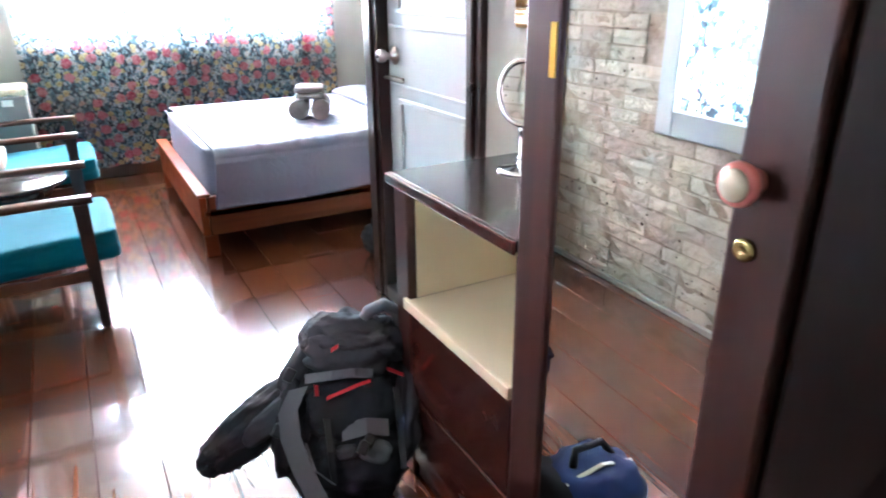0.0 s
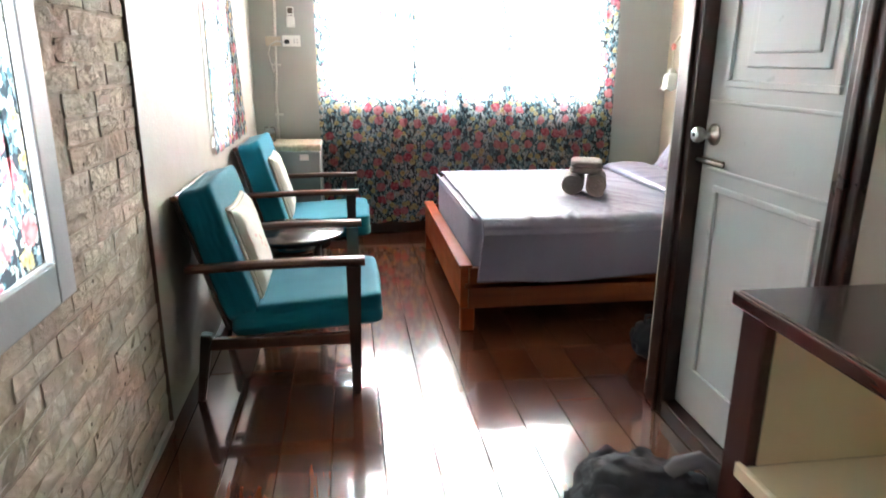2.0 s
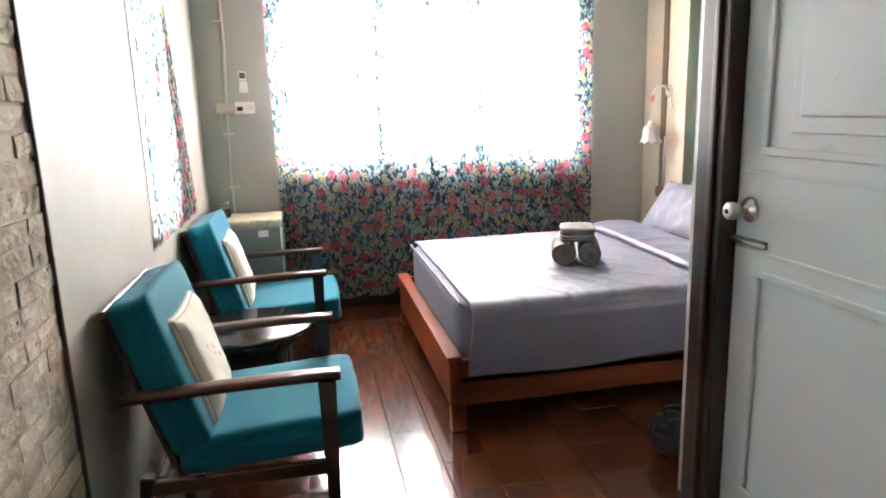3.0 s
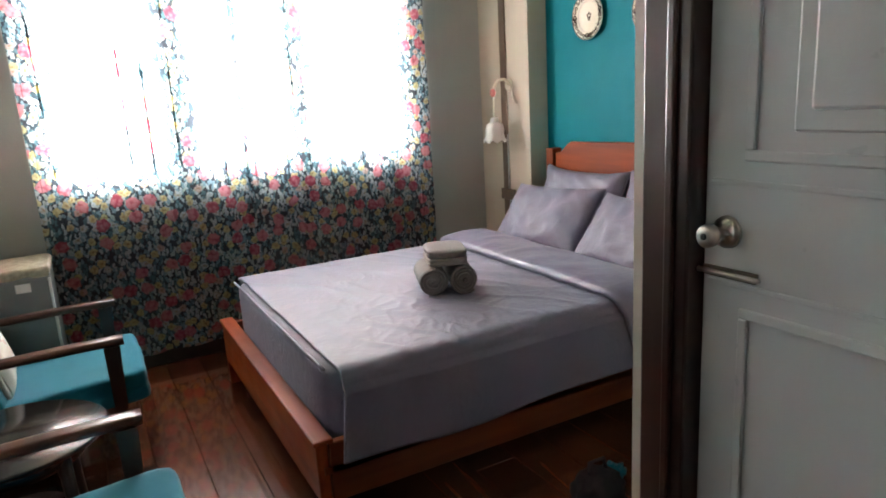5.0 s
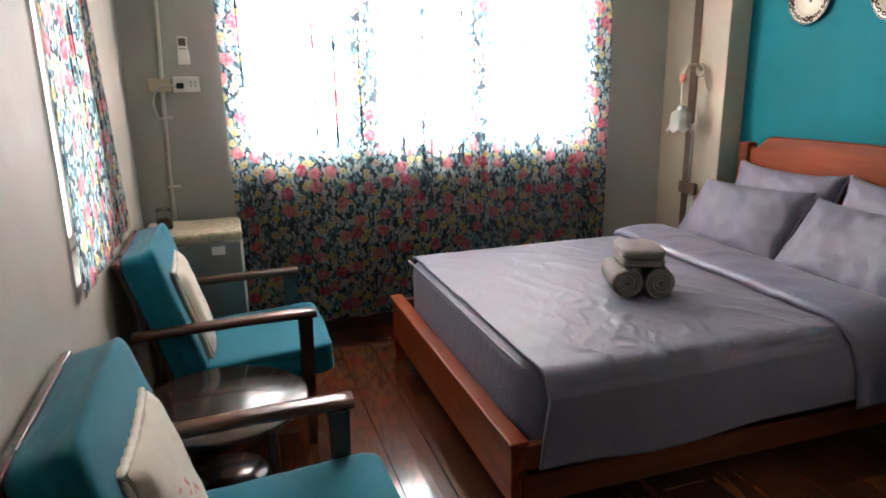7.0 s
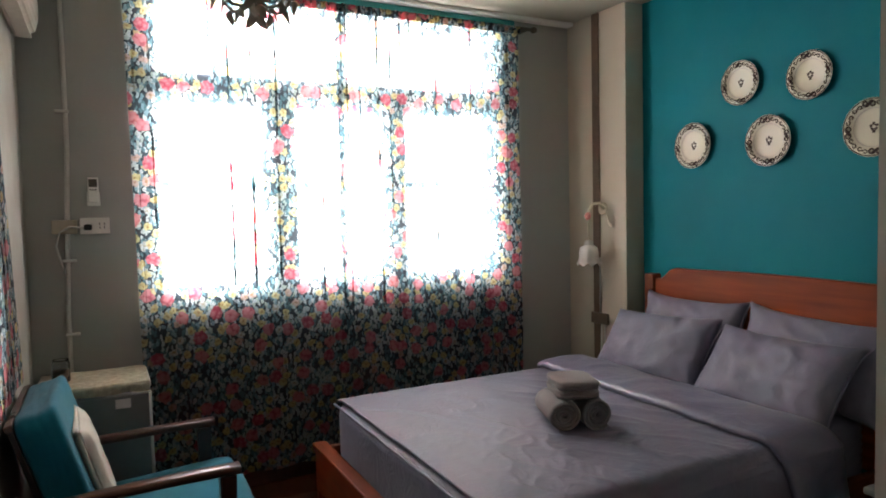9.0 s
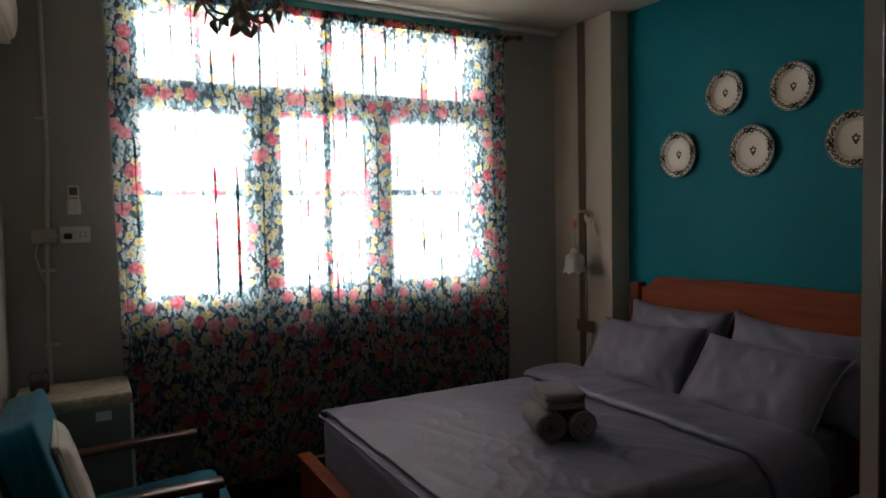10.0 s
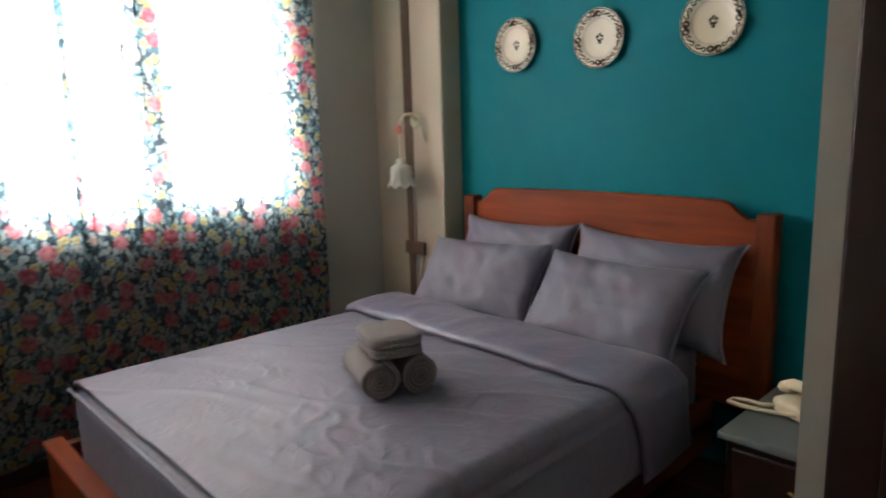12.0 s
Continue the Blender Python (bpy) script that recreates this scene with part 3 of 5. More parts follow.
for z in (1.176, 0.955):
    part("rail", box(DX - 0.006, DX + 0.002, 2.975, 3.625, z - 0.006, z + 0.006, 0.003), "door", d1)
knob = part("door_knob", lathe([(0.036, 0.0), (0.035, 0.006), (0.024, 0.014), (0.013, 0.022), (0.012, 0.034), (0.021, 0.044), (0.0255, 0.056), (0.0245, 0.068), (0.018, 0.075), (0.008, 0.074)], 28, pose(DX, 3.580, 1.068, 0, -90, 0)), "steel", d1, "shiny steel door knob", True)
part("keyhole", lathe([(0.007, 0.0), (0.007, 0.003), (0.003, 0.004)], 12, pose(DX - 0.074, 3.580, 1.068, 0, -90, 0)), "black", knob)
bolt = part("bolt", box(DX - 0.012, DX + 0.001, 3.50, 3.632, 0.968, 0.990, 0.003), "iron", d1, "dark metal sliding bolt")
part("bolt_rod", tube([(DX - 0.016, 3.49, 0.979), (DX - 0.016, 3.64, 0.979)], 0.006), "steel", bolt, "", True)
for nm, y0, y1, z0, z1 in (("jamb", 3.643, 3.778, 0, 2.138), ("jamb", 2.87, 2.961, 0, 2.138), ("head", 2.961, 3.643, 2.045, 2.138), ("sill", 2.961, 3.643, 0.0, 0.064)):
    j = part(nm, box(XD - 0.022, XD + 0.10, y0, y1, z0, z1, 0.006), "jamb", d1, "dark varnished wood frame")
    if nm == "jamb":
        q = 3.69 if y0 > 3 else 2.915
        part("bead", box(XD - 0.034, XD - 0.02, q - 0.012, q + 0.012, z0, z1, 0.005), "jamb", j)
solid("baseboard_corner", box(XD - 0.006, XD + 0.10, 3.782, 3.822, 0.0, 0.064, 0.003), "jamb", "dark plinth at the wall corner", "baseboard", kind="structure")


# ---- entrance: wardrobe and dresser ----
def wardrobe():
    w = thing("wardrobe", "tall dark mahogany wardrobe with a mirrored door", "wardrobe")
    FX = 1.134
    part("body", box(FX + 0.012, XD - 0.005, 0.70, 2.033, 0.0, 2.05, 0.004), "mahogany_z", w)
    door = part("mirror_door", box(FX - 0.010, FX + 0.012, 1.940, 2.030, 0.06, 2.0, 0.006), "mahogany_z", w)
    part("stile", box(FX - 0.010, FX + 0.012, 1.518, 1.605, 0.06, 2.0, 0.006), "mahogany_z", door)
    part("rail", box(FX - 0.009, FX + 0.012, 1.605, 1.940, 0.06, 0.16, 0.005), "mahogany_y", door)
    part("rail", box(FX - 0.009, FX + 0.012, 1.605, 1.940, 1.9, 2.0, 0.005), "mahogany_y", door)
    part("mirror", box(FX - 0.002, FX + 0.010, 1.605, 1.940, 0.16, 1.9), "mirror", door, "clear tall mirror")
    part("sticker", box(FX - 0.0125, FX - 0.010, 1.946, 1.960, 1.19, 1.27), "yellow", door, "torn yellow sticker")
    k = part("knob", lathe([(0.014, 0.0), (0.011, 0.012), (0.023, 0.020), (0.026, 0.028), (0.023, 0.036)], 24, pose(FX - 0.010, 1.578, 1.121, 0, -90, 0)), "pink", door, "round knob with an ivory face", True)
    part("knob_face", lathe([(0.019, 0.0), (0.017, 0.004), (0.008, 0.007)], 24, pose(FX - 0.0455, 1.578, 1.121, 0, -90, 0)), "china", k, "", True)
    part("lock", lathe([(0.014, 0.0), (0.014, 0.006), (0.010, 0.009), (0.004, 0.006)], 20, pose(FX - 0.010, 1.577, 1.041, 0, -90, 0)), "brass", door, "brass lock", True)
    hinge = Matrix.Translation((FX + 0.012, 2.03, 0))
    door.matrix_local = hinge @ Matrix.Rotation(radians(-1.46), 4, "Z") @ hinge.inverted()
    # same wardrobe wood, its shade put into the darker colour
    part("side_door", box(FX - 0.014, FX + 0.012, 0.72, 1.510, 0.06, 2.0, 0.006), "wardrobe_shaded", w)
    part("plinth", box(FX - 0.004, FX + 0.012, 0.72, 2.028, 0.0, 0.055, 0.003), "mahogany_y", w)


wardrobe()


def dresser():
    d = thing("dresser", "dark mahogany dresser with an open cream shelf", "dresser")
    x0, x1, y0, y1 = 1.144, XD - 0.006, 2.042, 2.595
    part("top", box(x0 - 0.012, x1, y0, y1 + 0.008, 0.866, 0.893, 0.006), "top_dark", d, "worn dark top")
    part("top_edge", box(x0 - 0.020, x0 - 0.012, y0, y1 + 0.008, 0.864, 0.892, 0.004), "mahogany_y", d)
    part("stile", box(x0, x0 + 0.025, 2.523, y1, 0.0, 0.865, 0.004), "mahogany_z", d)
    part("stile", box(x0, x0 + 0.025, y0, 2.060, 0.0, 0.865, 0.003), "mahogany_z", d)
    part("side_panel", box(x0 + 0.025, x1, 2.573, y1 - 0.003, 0.0, 0.865), "mahogany_z", d)
    part("side_panel", box(x0 + 0.025, x1, y0 + 0.002, 2.054, 0.0, 0.865), "mahogany_z", d)
    part("shelf", box(x0 + 0.004, x1 - 0.02, 2.060, 2.523, 0.548, 0.568, 0.002), "shelf", d, "cream painted shelf board")
    part("shelf_lip", box(x0 - 0.010, x0 + 0.004, 2.058, 2.538, 0.540, 0.570, 0.003), "shelf", d)
    part("shelf_back", box(x1 - 0.02, x1 - 0.006, 2.056, 2.553, 0.548, 0.864), "shelf", d)
    part("shelf_side", box(x0 + 0.026, x1 - 0.02, 2.523, 2.538, 0.568, 0.864), "shelf", d)
    part("shelf_side", box(x0 + 0.026, x1 - 0.02, 2.055, 2.064, 0.568, 0.864), "shelf", d)
    part("shelf_ceiling", box(x0 + 0.01, x1 - 0.02, 2.065, 2.522, 0.856, 0.865), "shelf", d)
    for z0, z1 in ((0.06, 0.275), (0.285, 0.536)):
        part("drawer", box(x0 + 0.002, x0 + 0.03, 2.064, 2.519, z0, z1, 0.005), "mahogany_y", d)
    part("plinth", box(x0 + 0.012, x1, 2.062, 2.521, 0.0, 0.055), "mahogany_y", d)


dresser()


def table_mirror():
    t = thing("table_mirror", "round chrome vanity mirror standing on the dresser", "mirror", pose(1.42, 2.435, 0.893, 0, 0, 14) @ Matrix.Scale(0.88, 4))
    part("base", lathe([(0.068, 0.0), (0.068, 0.004), (0.055, 0.010), (0.022, 0.016), (0.012, 0.022)], 32), "chrome", t, "", True)
    part("stem", lathe([(0.012, 0.02), (0.010, 0.030), (0.016, 0.036), (0.009, 0.044), (0.012, 0.090), (0.008, 0.108), (0.013, 0.116), (0.007, 0.128)], 20), "chrome", t, "", True)
    m = pose(0, 0, 0.215, 0, -90, 0) @ pose(0, 0, 0, 0, 4, 0)
    ring = bmesh.new()
    n, k = 48, 10
    vs = [[ring.verts.new(((0.085 + 0.009 * math.cos(2 * math.pi * j / k)) * math.cos(2 * math.pi * i / n), (0.085 + 0.009 * math.cos(2 * math.pi * j / k)) * math.sin(2 * math.pi * i / n), 0.009 * math.sin(2 * math.pi * j / k))) for j in range(k)] for i in range(n)]
    for i in range(n):
        for j in range(k):
            ring.faces.new((vs[i][j], vs[(i + 1) % n][j], vs[(i + 1) % n][(j + 1) % k], vs[i][(j + 1) % k]))
    bmesh.ops.transform(ring, matrix=m, verts=ring.verts)
    part("ring", ring, "chrome", t, "", True)
    part("glass", lathe([(0.083, -0.003), (0.083, 0.003)], 48, m), "mirror", t, "round looking glass")


table_mirror()


def painting():
    p = thing("painting", "small landscape painting in a carved gilt frame", "painting")
    y0, y1, z0, z1, t = 2.33, 2.695, 1.215, 1.545, 0.052
    for a, b, c, d in ((y0, y1, z0, z0 + t), (y0, y1, z1 - t, z1), (y0, y0 + t, z0 + t, z1 - t), (y1 - t, y1, z0 + t, z1 - t)):
        f = part("frame", box(XD - 0.028, XD - 0.001, a, b, c, d, 0.008, 3), "gold", p)
        for e in (0.012, t - 0.014):
            if b - a > d - c:
                part("beading", tube([(XD - 0.029, a + 0.012, c + e), (XD - 0.029, b - 0.012, c + e)], 0.005), "gold", f, "", True)
            else:
                part("beading", tube([(XD - 0.029, a + e, c), (XD - 0.029, a + e, d)], 0.005), "gold", f, "", True)
    k = Nodes("landscape_picture")
    nz = k.noise(22, detail=8, rough=0.7)
    base = k.ramp(nz, (0.3, (0.04, 0.09, 0.05)), (0.5, (0.16, 0.24, 0.16)), (0.62, (0.30, 0.22, 0.17)), (0.75, (0.50, 0.52, 0.46)))
    k.ins(Base_Color=base, Roughness=0.5)
    part("mount", box(XD - 0.012, XD - 0.002, y0 + t, y1 - t, z0 + t, z1 - t), "white", p)
    part("canvas", box(XD - 0.015, XD - 0.012, y0 + t + 0.012, y1 - t - 0.012, z0 + t + 0.012, z1 - t - 0.012), k.m, p, "green landscape picture")


painting()


def blob(rx, ry, rz, seed, rough=0.08, n=3.0, sub=3, power=2.6, m=None, crease=0.0):
    """A soft stuffed body: a rounded box with dents."""
    bm = bmesh.new()
    bmesh.ops.create_icosphere(bm, subdivisions=sub, radius=1)
    for v in bm.verts:
        c = v.co
        k = (abs(c.x) ** power + abs(c.y) ** power + abs(c.z) ** power) ** (-1 / power)
        q = c * k
        rg = 1 - 2 * abs(noise.noise(Vector((q.x * n * 1.3 + seed, q.y * n * 1.3, q.z * n * 1.3))))
        r2 = 1 - 2 * abs(noise.noise(Vector((q.x * n * 2.9, q.y * n * 2.9 + seed, q.z * n * 2.9))))
        s = 1 + crease * (rg ** 3 + 0.55 * r2 ** 3) + rough * noise.noise(Vector((q.x * n, q.y * n, q.z * n + seed))) + 0.5 * rough * noise.noise(Vector((q.x * n * 2.7 + seed, q.y * n * 2.7, q.z * n * 2.7)))
        v.co = Vector((q.x * rx * s, q.y * ry * s, q.z * rz * s))
    if m is not None:
        bmesh.ops.transform(bm, matrix=m, verts=bm.verts)
    return bm


def strap(points, width, thick, side):
    """A flat webbing strap along points; side: the way across it."""
    bm = bmesh.new()
    s = Vector(side).normalized() * width / 2
    rows = []
    for i, p in enumerate(points):
        p = Vector(p)
        d = (Vector(points[min(i + 1, len(points) - 1)]) - Vector(points[max(i - 1, 0)])).normalized()
        nrm = d.cross(s).normalized() * thick / 2
        rows.append([bm.verts.new(p + q) for q in (-s - nrm, s - nrm, s + nrm, -s + nrm)])
    for a, b in zip(rows, rows[1:]):
        for k in range(4):
            bm.faces.new((a[k], a[(k + 1) % 4], b[(k + 1) % 4], b[k]))
    bm.faces.new(rows[0][::-1])
    bm.faces.new(rows[-1])
    bmesh.ops.recalc_face_normals(bm, faces=bm.faces)
    return bm


def backpack():
    """Bag leaning back on the dresser; its front panel faces the entrance. Local x right, y into the bag, z up the panel."""
    b = thing("backpack", "black and grey hiking backpack with red zips leaning on the dresser", "backpack", pose(1.012, 2.57, 0.0) @ Matrix.Diagonal((0.98, 1.06, 0.89, 1)))
    right, up, back = Vector((0.954, -0.269, -0.128)), Vector((0.240, 0.440, 0.865)), Vector((0.177, 0.857, -0.484))
    lie = Matrix.Translation((-0.04, -0.04, 0.34)) @ Matrix((right, back, up)).transposed().to_4x4()

    def at(x, y, z, rx=0, ry=0, rz=0):
        return lie @ pose(x, y, z, rx, ry, rz)

    def sack(name, rx, ry, rz, seed, m, material, parent, label="", rough=0.14, crease=0.05, power=2.8, sub=4):
        bm = blob(rx, ry, rz, seed, rough, 2.6, sub, power, m, crease)
        for v in bm.verts:
            v.co.z = max(v.co.z, 0.004)
        return part(name, bm, material, parent, label, True)

    def band(name, pts, width, material, parent, label="", side=(1, 0, 0), thick=0.005):
        return part(name, strap([lie @ Vector(p) for p in pts], width, thick, lie.to_3x3() @ Vector(side)), material, parent, label)

    sack("main_bag", 0.165, 0.115, 0.275, 2, at(0.005, 0.115, -0.03), "bag", b, sub=5)
    sack("lid", 0.135, 0.085, 0.075, 5, at(0.015, 0.06, 0.175, -12, 4, 0), "bag_grey", b, "dark grey top lid", sub=5)
    pk = sack("front_pocket", 0.115, 0.035, 0.085, 8, at(0.0, 0.0, 0.0, 0, -8, 0), "bag", b, "", 0.16, 0.08)
    up_pk = sack("upper_pocket", 0.105, 0.04, 0.06, 9, at(-0.01, 0.012, 0.135, 0, 6, 0), "bag_grey", b, "", 0.16, 0.09)
    sack("lower_pocket", 0.115, 0.045, 0.085, 12, at(0.02, 0.015, -0.15, 6, 0, 0), "bag", b, "", 0.18, 0.08)
    sack("side_pocket", 0.05, 0.08, 0.13, 15, at(-0.145, 0.075, -0.06, 0, 6, 0), "bag", b, "", 0.18, 0.06)
    sack("side_pocket", 0.045, 0.08, 0.14, 18, at(0.155, 0.085, -0.02), "bag_grey", b, "", 0.18, 0.06)
    band("zip", [(-0.072, -0.040, 0.024), (-0.03, -0.046, 0.043), (0.01, -0.046, 0.060), (0.042, -0.042, 0.070)], 0.010, "red", pk, "red zip", (0, 0.2, 1))
    band("zip_pull", [(-0.098, -0.030, 0.060), (-0.096, -0.033, 0.030)], 0.010, "red", pk, "red zip pull")
    band("zip", [(0.090, -0.022, 0.100), (0.112, -0.022, 0.091), (0.136, -0.012, 0.080)], 0.010, "red", up_pk, "red zip", (0, 0.2, 1))
    band("zip_pull", [(-0.060, -0.030, 0.153), (-0.042, -0.032, 0.166)], 0.012, "red", up_pk, "red zip pull", (0, 0.2, 1))
    band("compression_strap", [(-0.125, -0.018, 0.075), (-0.06, -0.040, 0.086), (0.0, -0.040, 0.092), (0.05, -0.030, 0.088)], 0.026, "bag_pale", b, "pale grey compression strap", (0, 0.15, 1), 0.006)
    band("compression_strap", [(-0.03, -0.030, -0.070), (0.03, -0.044, -0.052), (0.09, -0.030, -0.060)], 0.045, "bag_pale", b, "pale grey compression strap", (0, 0.2, 1), 0.006)
    sack("patch", 0.042, 0.012, 0.032, 22, at(0.055, -0.030, -0.12, 0, 18, 0), "bag_pale", b, "pale grey reinforced patch", 0.1, 0.03)
    sack("patch", 0.030, 0.014, 0.020, 24, at(-0.02, -0.034, -0.12, 0, -10, 0), "bag_grey", b, "", 0.1, 0.03)
    loop = [lie @ Vector(p) for p in ((0.03, 0.02, 0.225), (0.045, -0.008, 0.265), (0.085, -0.014, 0.285), (0.125, 0.0, 0.262), (0.14, 0.03, 0.22))]
    part("grab_handle", tube(loop, 0.019, 10), "bag_pale", b, "padded grey grab handle", True)
    sack("shoulder_strap", 0.045, 0.030, 0.10, 27, at(-0.115, 0.060, 0.110, 0, 34, 0), "bag_grey", b, "padded shoulder strap", 0.12, 0.05)
    band("belt_strap", [(-0.142, -0.015, 0.050), (-0.168, -0.030, -0.010), (-0.160, -0.034, -0.080), (-0.130, -0.036, -0.160), (-0.09, -0.030, -0.24)], 0.050, "bag_pale", b, "wide pale grey belt strap", (1, 0, 0.25), 0.008)
    hb = sack("hip_belt", 0.165, 0.055, 0.068, 21, at(-0.235, 0.105, -0.060, 0, -40, 8), "bag", b, "padded black hip belt", 0.14, 0.06, 2.4, 5)
    sack("belt_pad", 0.085, 0.020, 0.032, 33, at(-0.210, 0.055, -0.045, 0, -44, 6), "bag_grey", hb, "", 0.12, 0.04)
    sack("belt_tip", 0.060, 0.032, 0.040, 25, at(-0.335, 0.165, -0.165, 0, -35, 0), "bag", hb, "", 0.16, 0.05)
    for x, y, z in ((-0.345, 0.125, -0.150), (-0.285, 0.085, -0.160), (-0.19, -0.010, -0.062), (0.02, -0.060, -0.105), (0.036, -0.055, -0.088), (-0.165, -0.005, 0.085)):
        part("buckle", join(None, box(-0.014, 0.014, -0.006, 0.006, -0.019, 0.019, 0.005), at(x, y, z, 0, 25, 0)), "black", b, "black plastic buckle")
    for y0, z0, z1 in ((-0.07, -0.03, -0.20), (0.11, 0.05, -0.17)):
        band("webbing", [(y0, -0.034, z0), (y0 + 0.008, -0.050, (z0 + z1) / 2), (y0 + 0.02, -0.036, z1)], 0.016, "black", b)
    band("cord", [(-0.12, 0.0, -0.10), (-0.10, -0.05, -0.16), (-0.05, -0.045, -0.20)], 0.006, "bag_pale", b)


backpack()


def day_bag():
    b = thing("sports_bag", "dark blue and black sports bag on the floor", "bag", pose(0.83, 2.13, 0.0))
    part("body", blob(0.125, 0.115, 0.118, 31, 0.12, 2.2, 4, 2.8, pose(0, 0, 0.120)), "bag_blue", b, "", True)
    part("end_panel", blob(0.06, 0.10, 0.108, 33, 0.12, 2.2, 3, 2.8, pose(0.095, 0.02, 0.112)), "bag", b, "", True)
    part("carry_handle", tube([(-0.06, 0.0, 0.225), (-0.04, 0.02, 0.258), (0.04, 0.02, 0.258), (0.06, 0.0, 0.225)], 0.010), "black", b, "", True)
    part("zip", strap([(-0.10, -0.03, 0.215), (0.0, -0.035, 0.240), (0.10, -0.03, 0.215)], 0.010, 0.004, (0, 1, 0.2)), "steel", b)


day_bag()


# ---- seating ----
def armchair():
    c = thing("armchair", "dark wood armchair with teal seat and back cushions", "armchair", group="armchairs by the wall")
    W = 0.665
    seat = blob(0.318, 0.285, 0.066, 3, 0.02, 1.5, 5, 16.0, pose(0.195, W / 2, 0.342, 0, -3.5, 0))
    part("seat_cushion", seat, "teal_cloth", c, "teal upholstered seat cushion", True)
    tilt = pose(-0.142, W / 2, 0.605, 0, -17, 0)
    part("back_cushion", blob(0.070, 0.292, 0.280, 6, 0.02, 1.5, 5, 16.0, tilt), "teal_cloth", c, "teal upholstered back cushion", True)
    part("piping", strap([tilt @ Vector((-0.005, -0.26, 0.262)), tilt @ Vector((-0.005, 0.0, 0.266)), tilt @ Vector((-0.005, 0.26, 0.262))], 0.006, 0.006, (1, 0, 0.2)), "teal_cloth", c)
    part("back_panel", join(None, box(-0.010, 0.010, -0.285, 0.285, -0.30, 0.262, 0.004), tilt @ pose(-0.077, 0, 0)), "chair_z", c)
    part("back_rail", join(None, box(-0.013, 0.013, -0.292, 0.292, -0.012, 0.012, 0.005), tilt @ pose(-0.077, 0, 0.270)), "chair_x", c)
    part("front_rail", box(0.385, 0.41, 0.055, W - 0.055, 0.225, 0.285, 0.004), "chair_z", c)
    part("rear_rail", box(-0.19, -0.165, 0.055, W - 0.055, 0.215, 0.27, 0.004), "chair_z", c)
    for y in (0.0, W - 0.05):
        bm = sheet(lambda a, b: (-0.27 + 0.71 * a, y + 0.025 + (b - 0.5) * (0.056 + 0.010 * a), 0.578 + 0.022 * math.sin(a * 1.5) - 0.006 * a + 0.004 * (1 - (2 * b - 1) ** 2)), 14, 4, 0.026)
        part("arm", bm, "chair_x", c, "smooth wooden armrest", True)
        part("side_rail", box(-0.22, 0.40, y + 0.012, y + 0.038, 0.225, 0.275, 0.004), "chair_x", c)
        leg = bmesh.new()
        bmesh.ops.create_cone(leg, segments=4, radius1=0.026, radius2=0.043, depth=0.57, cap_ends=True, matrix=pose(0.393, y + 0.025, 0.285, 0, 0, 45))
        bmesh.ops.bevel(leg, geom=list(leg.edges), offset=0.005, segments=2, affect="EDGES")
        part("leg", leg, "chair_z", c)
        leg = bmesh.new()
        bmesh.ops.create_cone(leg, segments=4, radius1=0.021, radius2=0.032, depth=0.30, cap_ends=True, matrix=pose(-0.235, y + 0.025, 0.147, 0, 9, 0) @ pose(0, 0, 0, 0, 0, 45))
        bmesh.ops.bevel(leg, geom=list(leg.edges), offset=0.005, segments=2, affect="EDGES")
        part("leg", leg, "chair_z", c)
    return c


chair = armchair()
chair.scale = (0.93, 1, 0.955)
chair.location = (0.067, 3.95, 0.0)
copy_thing(chair, pose(0.067, 5.335, 0.0))


def lace_cushion():
    c = thing("lace_cushion", "cream crocheted lace cushion leaning in the armchair", "cushion", group="lace cushions")
    bm = bmesh.new()
    n = 18

    def pt(a, b, s):
        u, v = 2 * a - 1, 2 * b - 1
        pull = 1 - 0.10 * (abs(u * v)) * (abs(u) + abs(v)) / 2
        edge = (1 - u ** 6) * (1 - v ** 6)
        return Vector((s * (0.014 + 0.030 * edge ** 0.4) + 0.004 * noise.noise((u * 4, v * 4, s)), u * 0.182 * (0.93 + 0.07 * v * v), v * 0.182 * (0.93 + 0.07 * u * u)))

    sheet(lambda a, b: pt(a, b, 1), n, n, bm=bm)
    sheet(lambda a, b: pt(a, b, -1), n, n, bm=bm)
    edge = [(a, 0) for a in range(n)] + [(n, b) for b in range(n)] + [(n - a, n) for a in range(n)] + [(0, n - b) for b in range(n)]
    loop = []
    for a, b in edge:
        loop.append((bm.verts.new(pt(a / n, b / n, 1)), bm.verts.new(pt(a / n, b / n, -1))))
    for p, q in zip(loop, loop[1:] + loop[:1]):
        bm.faces.new((p[0], q[0], q[1], p[1]))
    bmesh.ops.recalc_face_normals(bm, faces=bm.faces)
    part("cover", bm, "cushion", c, "", True)
    ring = [pt(a / n, b / n, 0) * (1.02 + 0.03 * (k % 2)) for k, (a, b) in enumerate(edge)]
    part("lace_edge", tube(ring + ring[:1], 0.010, 6), "cushion", c, "scalloped crochet edge", True)
    for y, z in ((0.01, 0.0), (-0.05, 0.05), (0.06, -0.05)):
        f = bmesh.new()
        for i in range(5):
            bmesh.ops.create_uvsphere(f, u_segments=8, v_segments=5, radius=1, matrix=pose(0.040, y + 0.017 * math.cos(i * 1.257), z + 0.017 * math.sin(i * 1.257)) @ Matrix.Diagonal((0.005, 0.012, 0.012, 1)))
        part("embroidered_flower", f, "pink", c, "pink embroidered flower", True)
    return c


lc = lace_cushion()
lc.matrix_world = pose(0.010, 4.275, 0.556, 0, -16, 0)
copy_thing(lc, pose(0.010, 5.66, 0.556, 0, -16, 3))


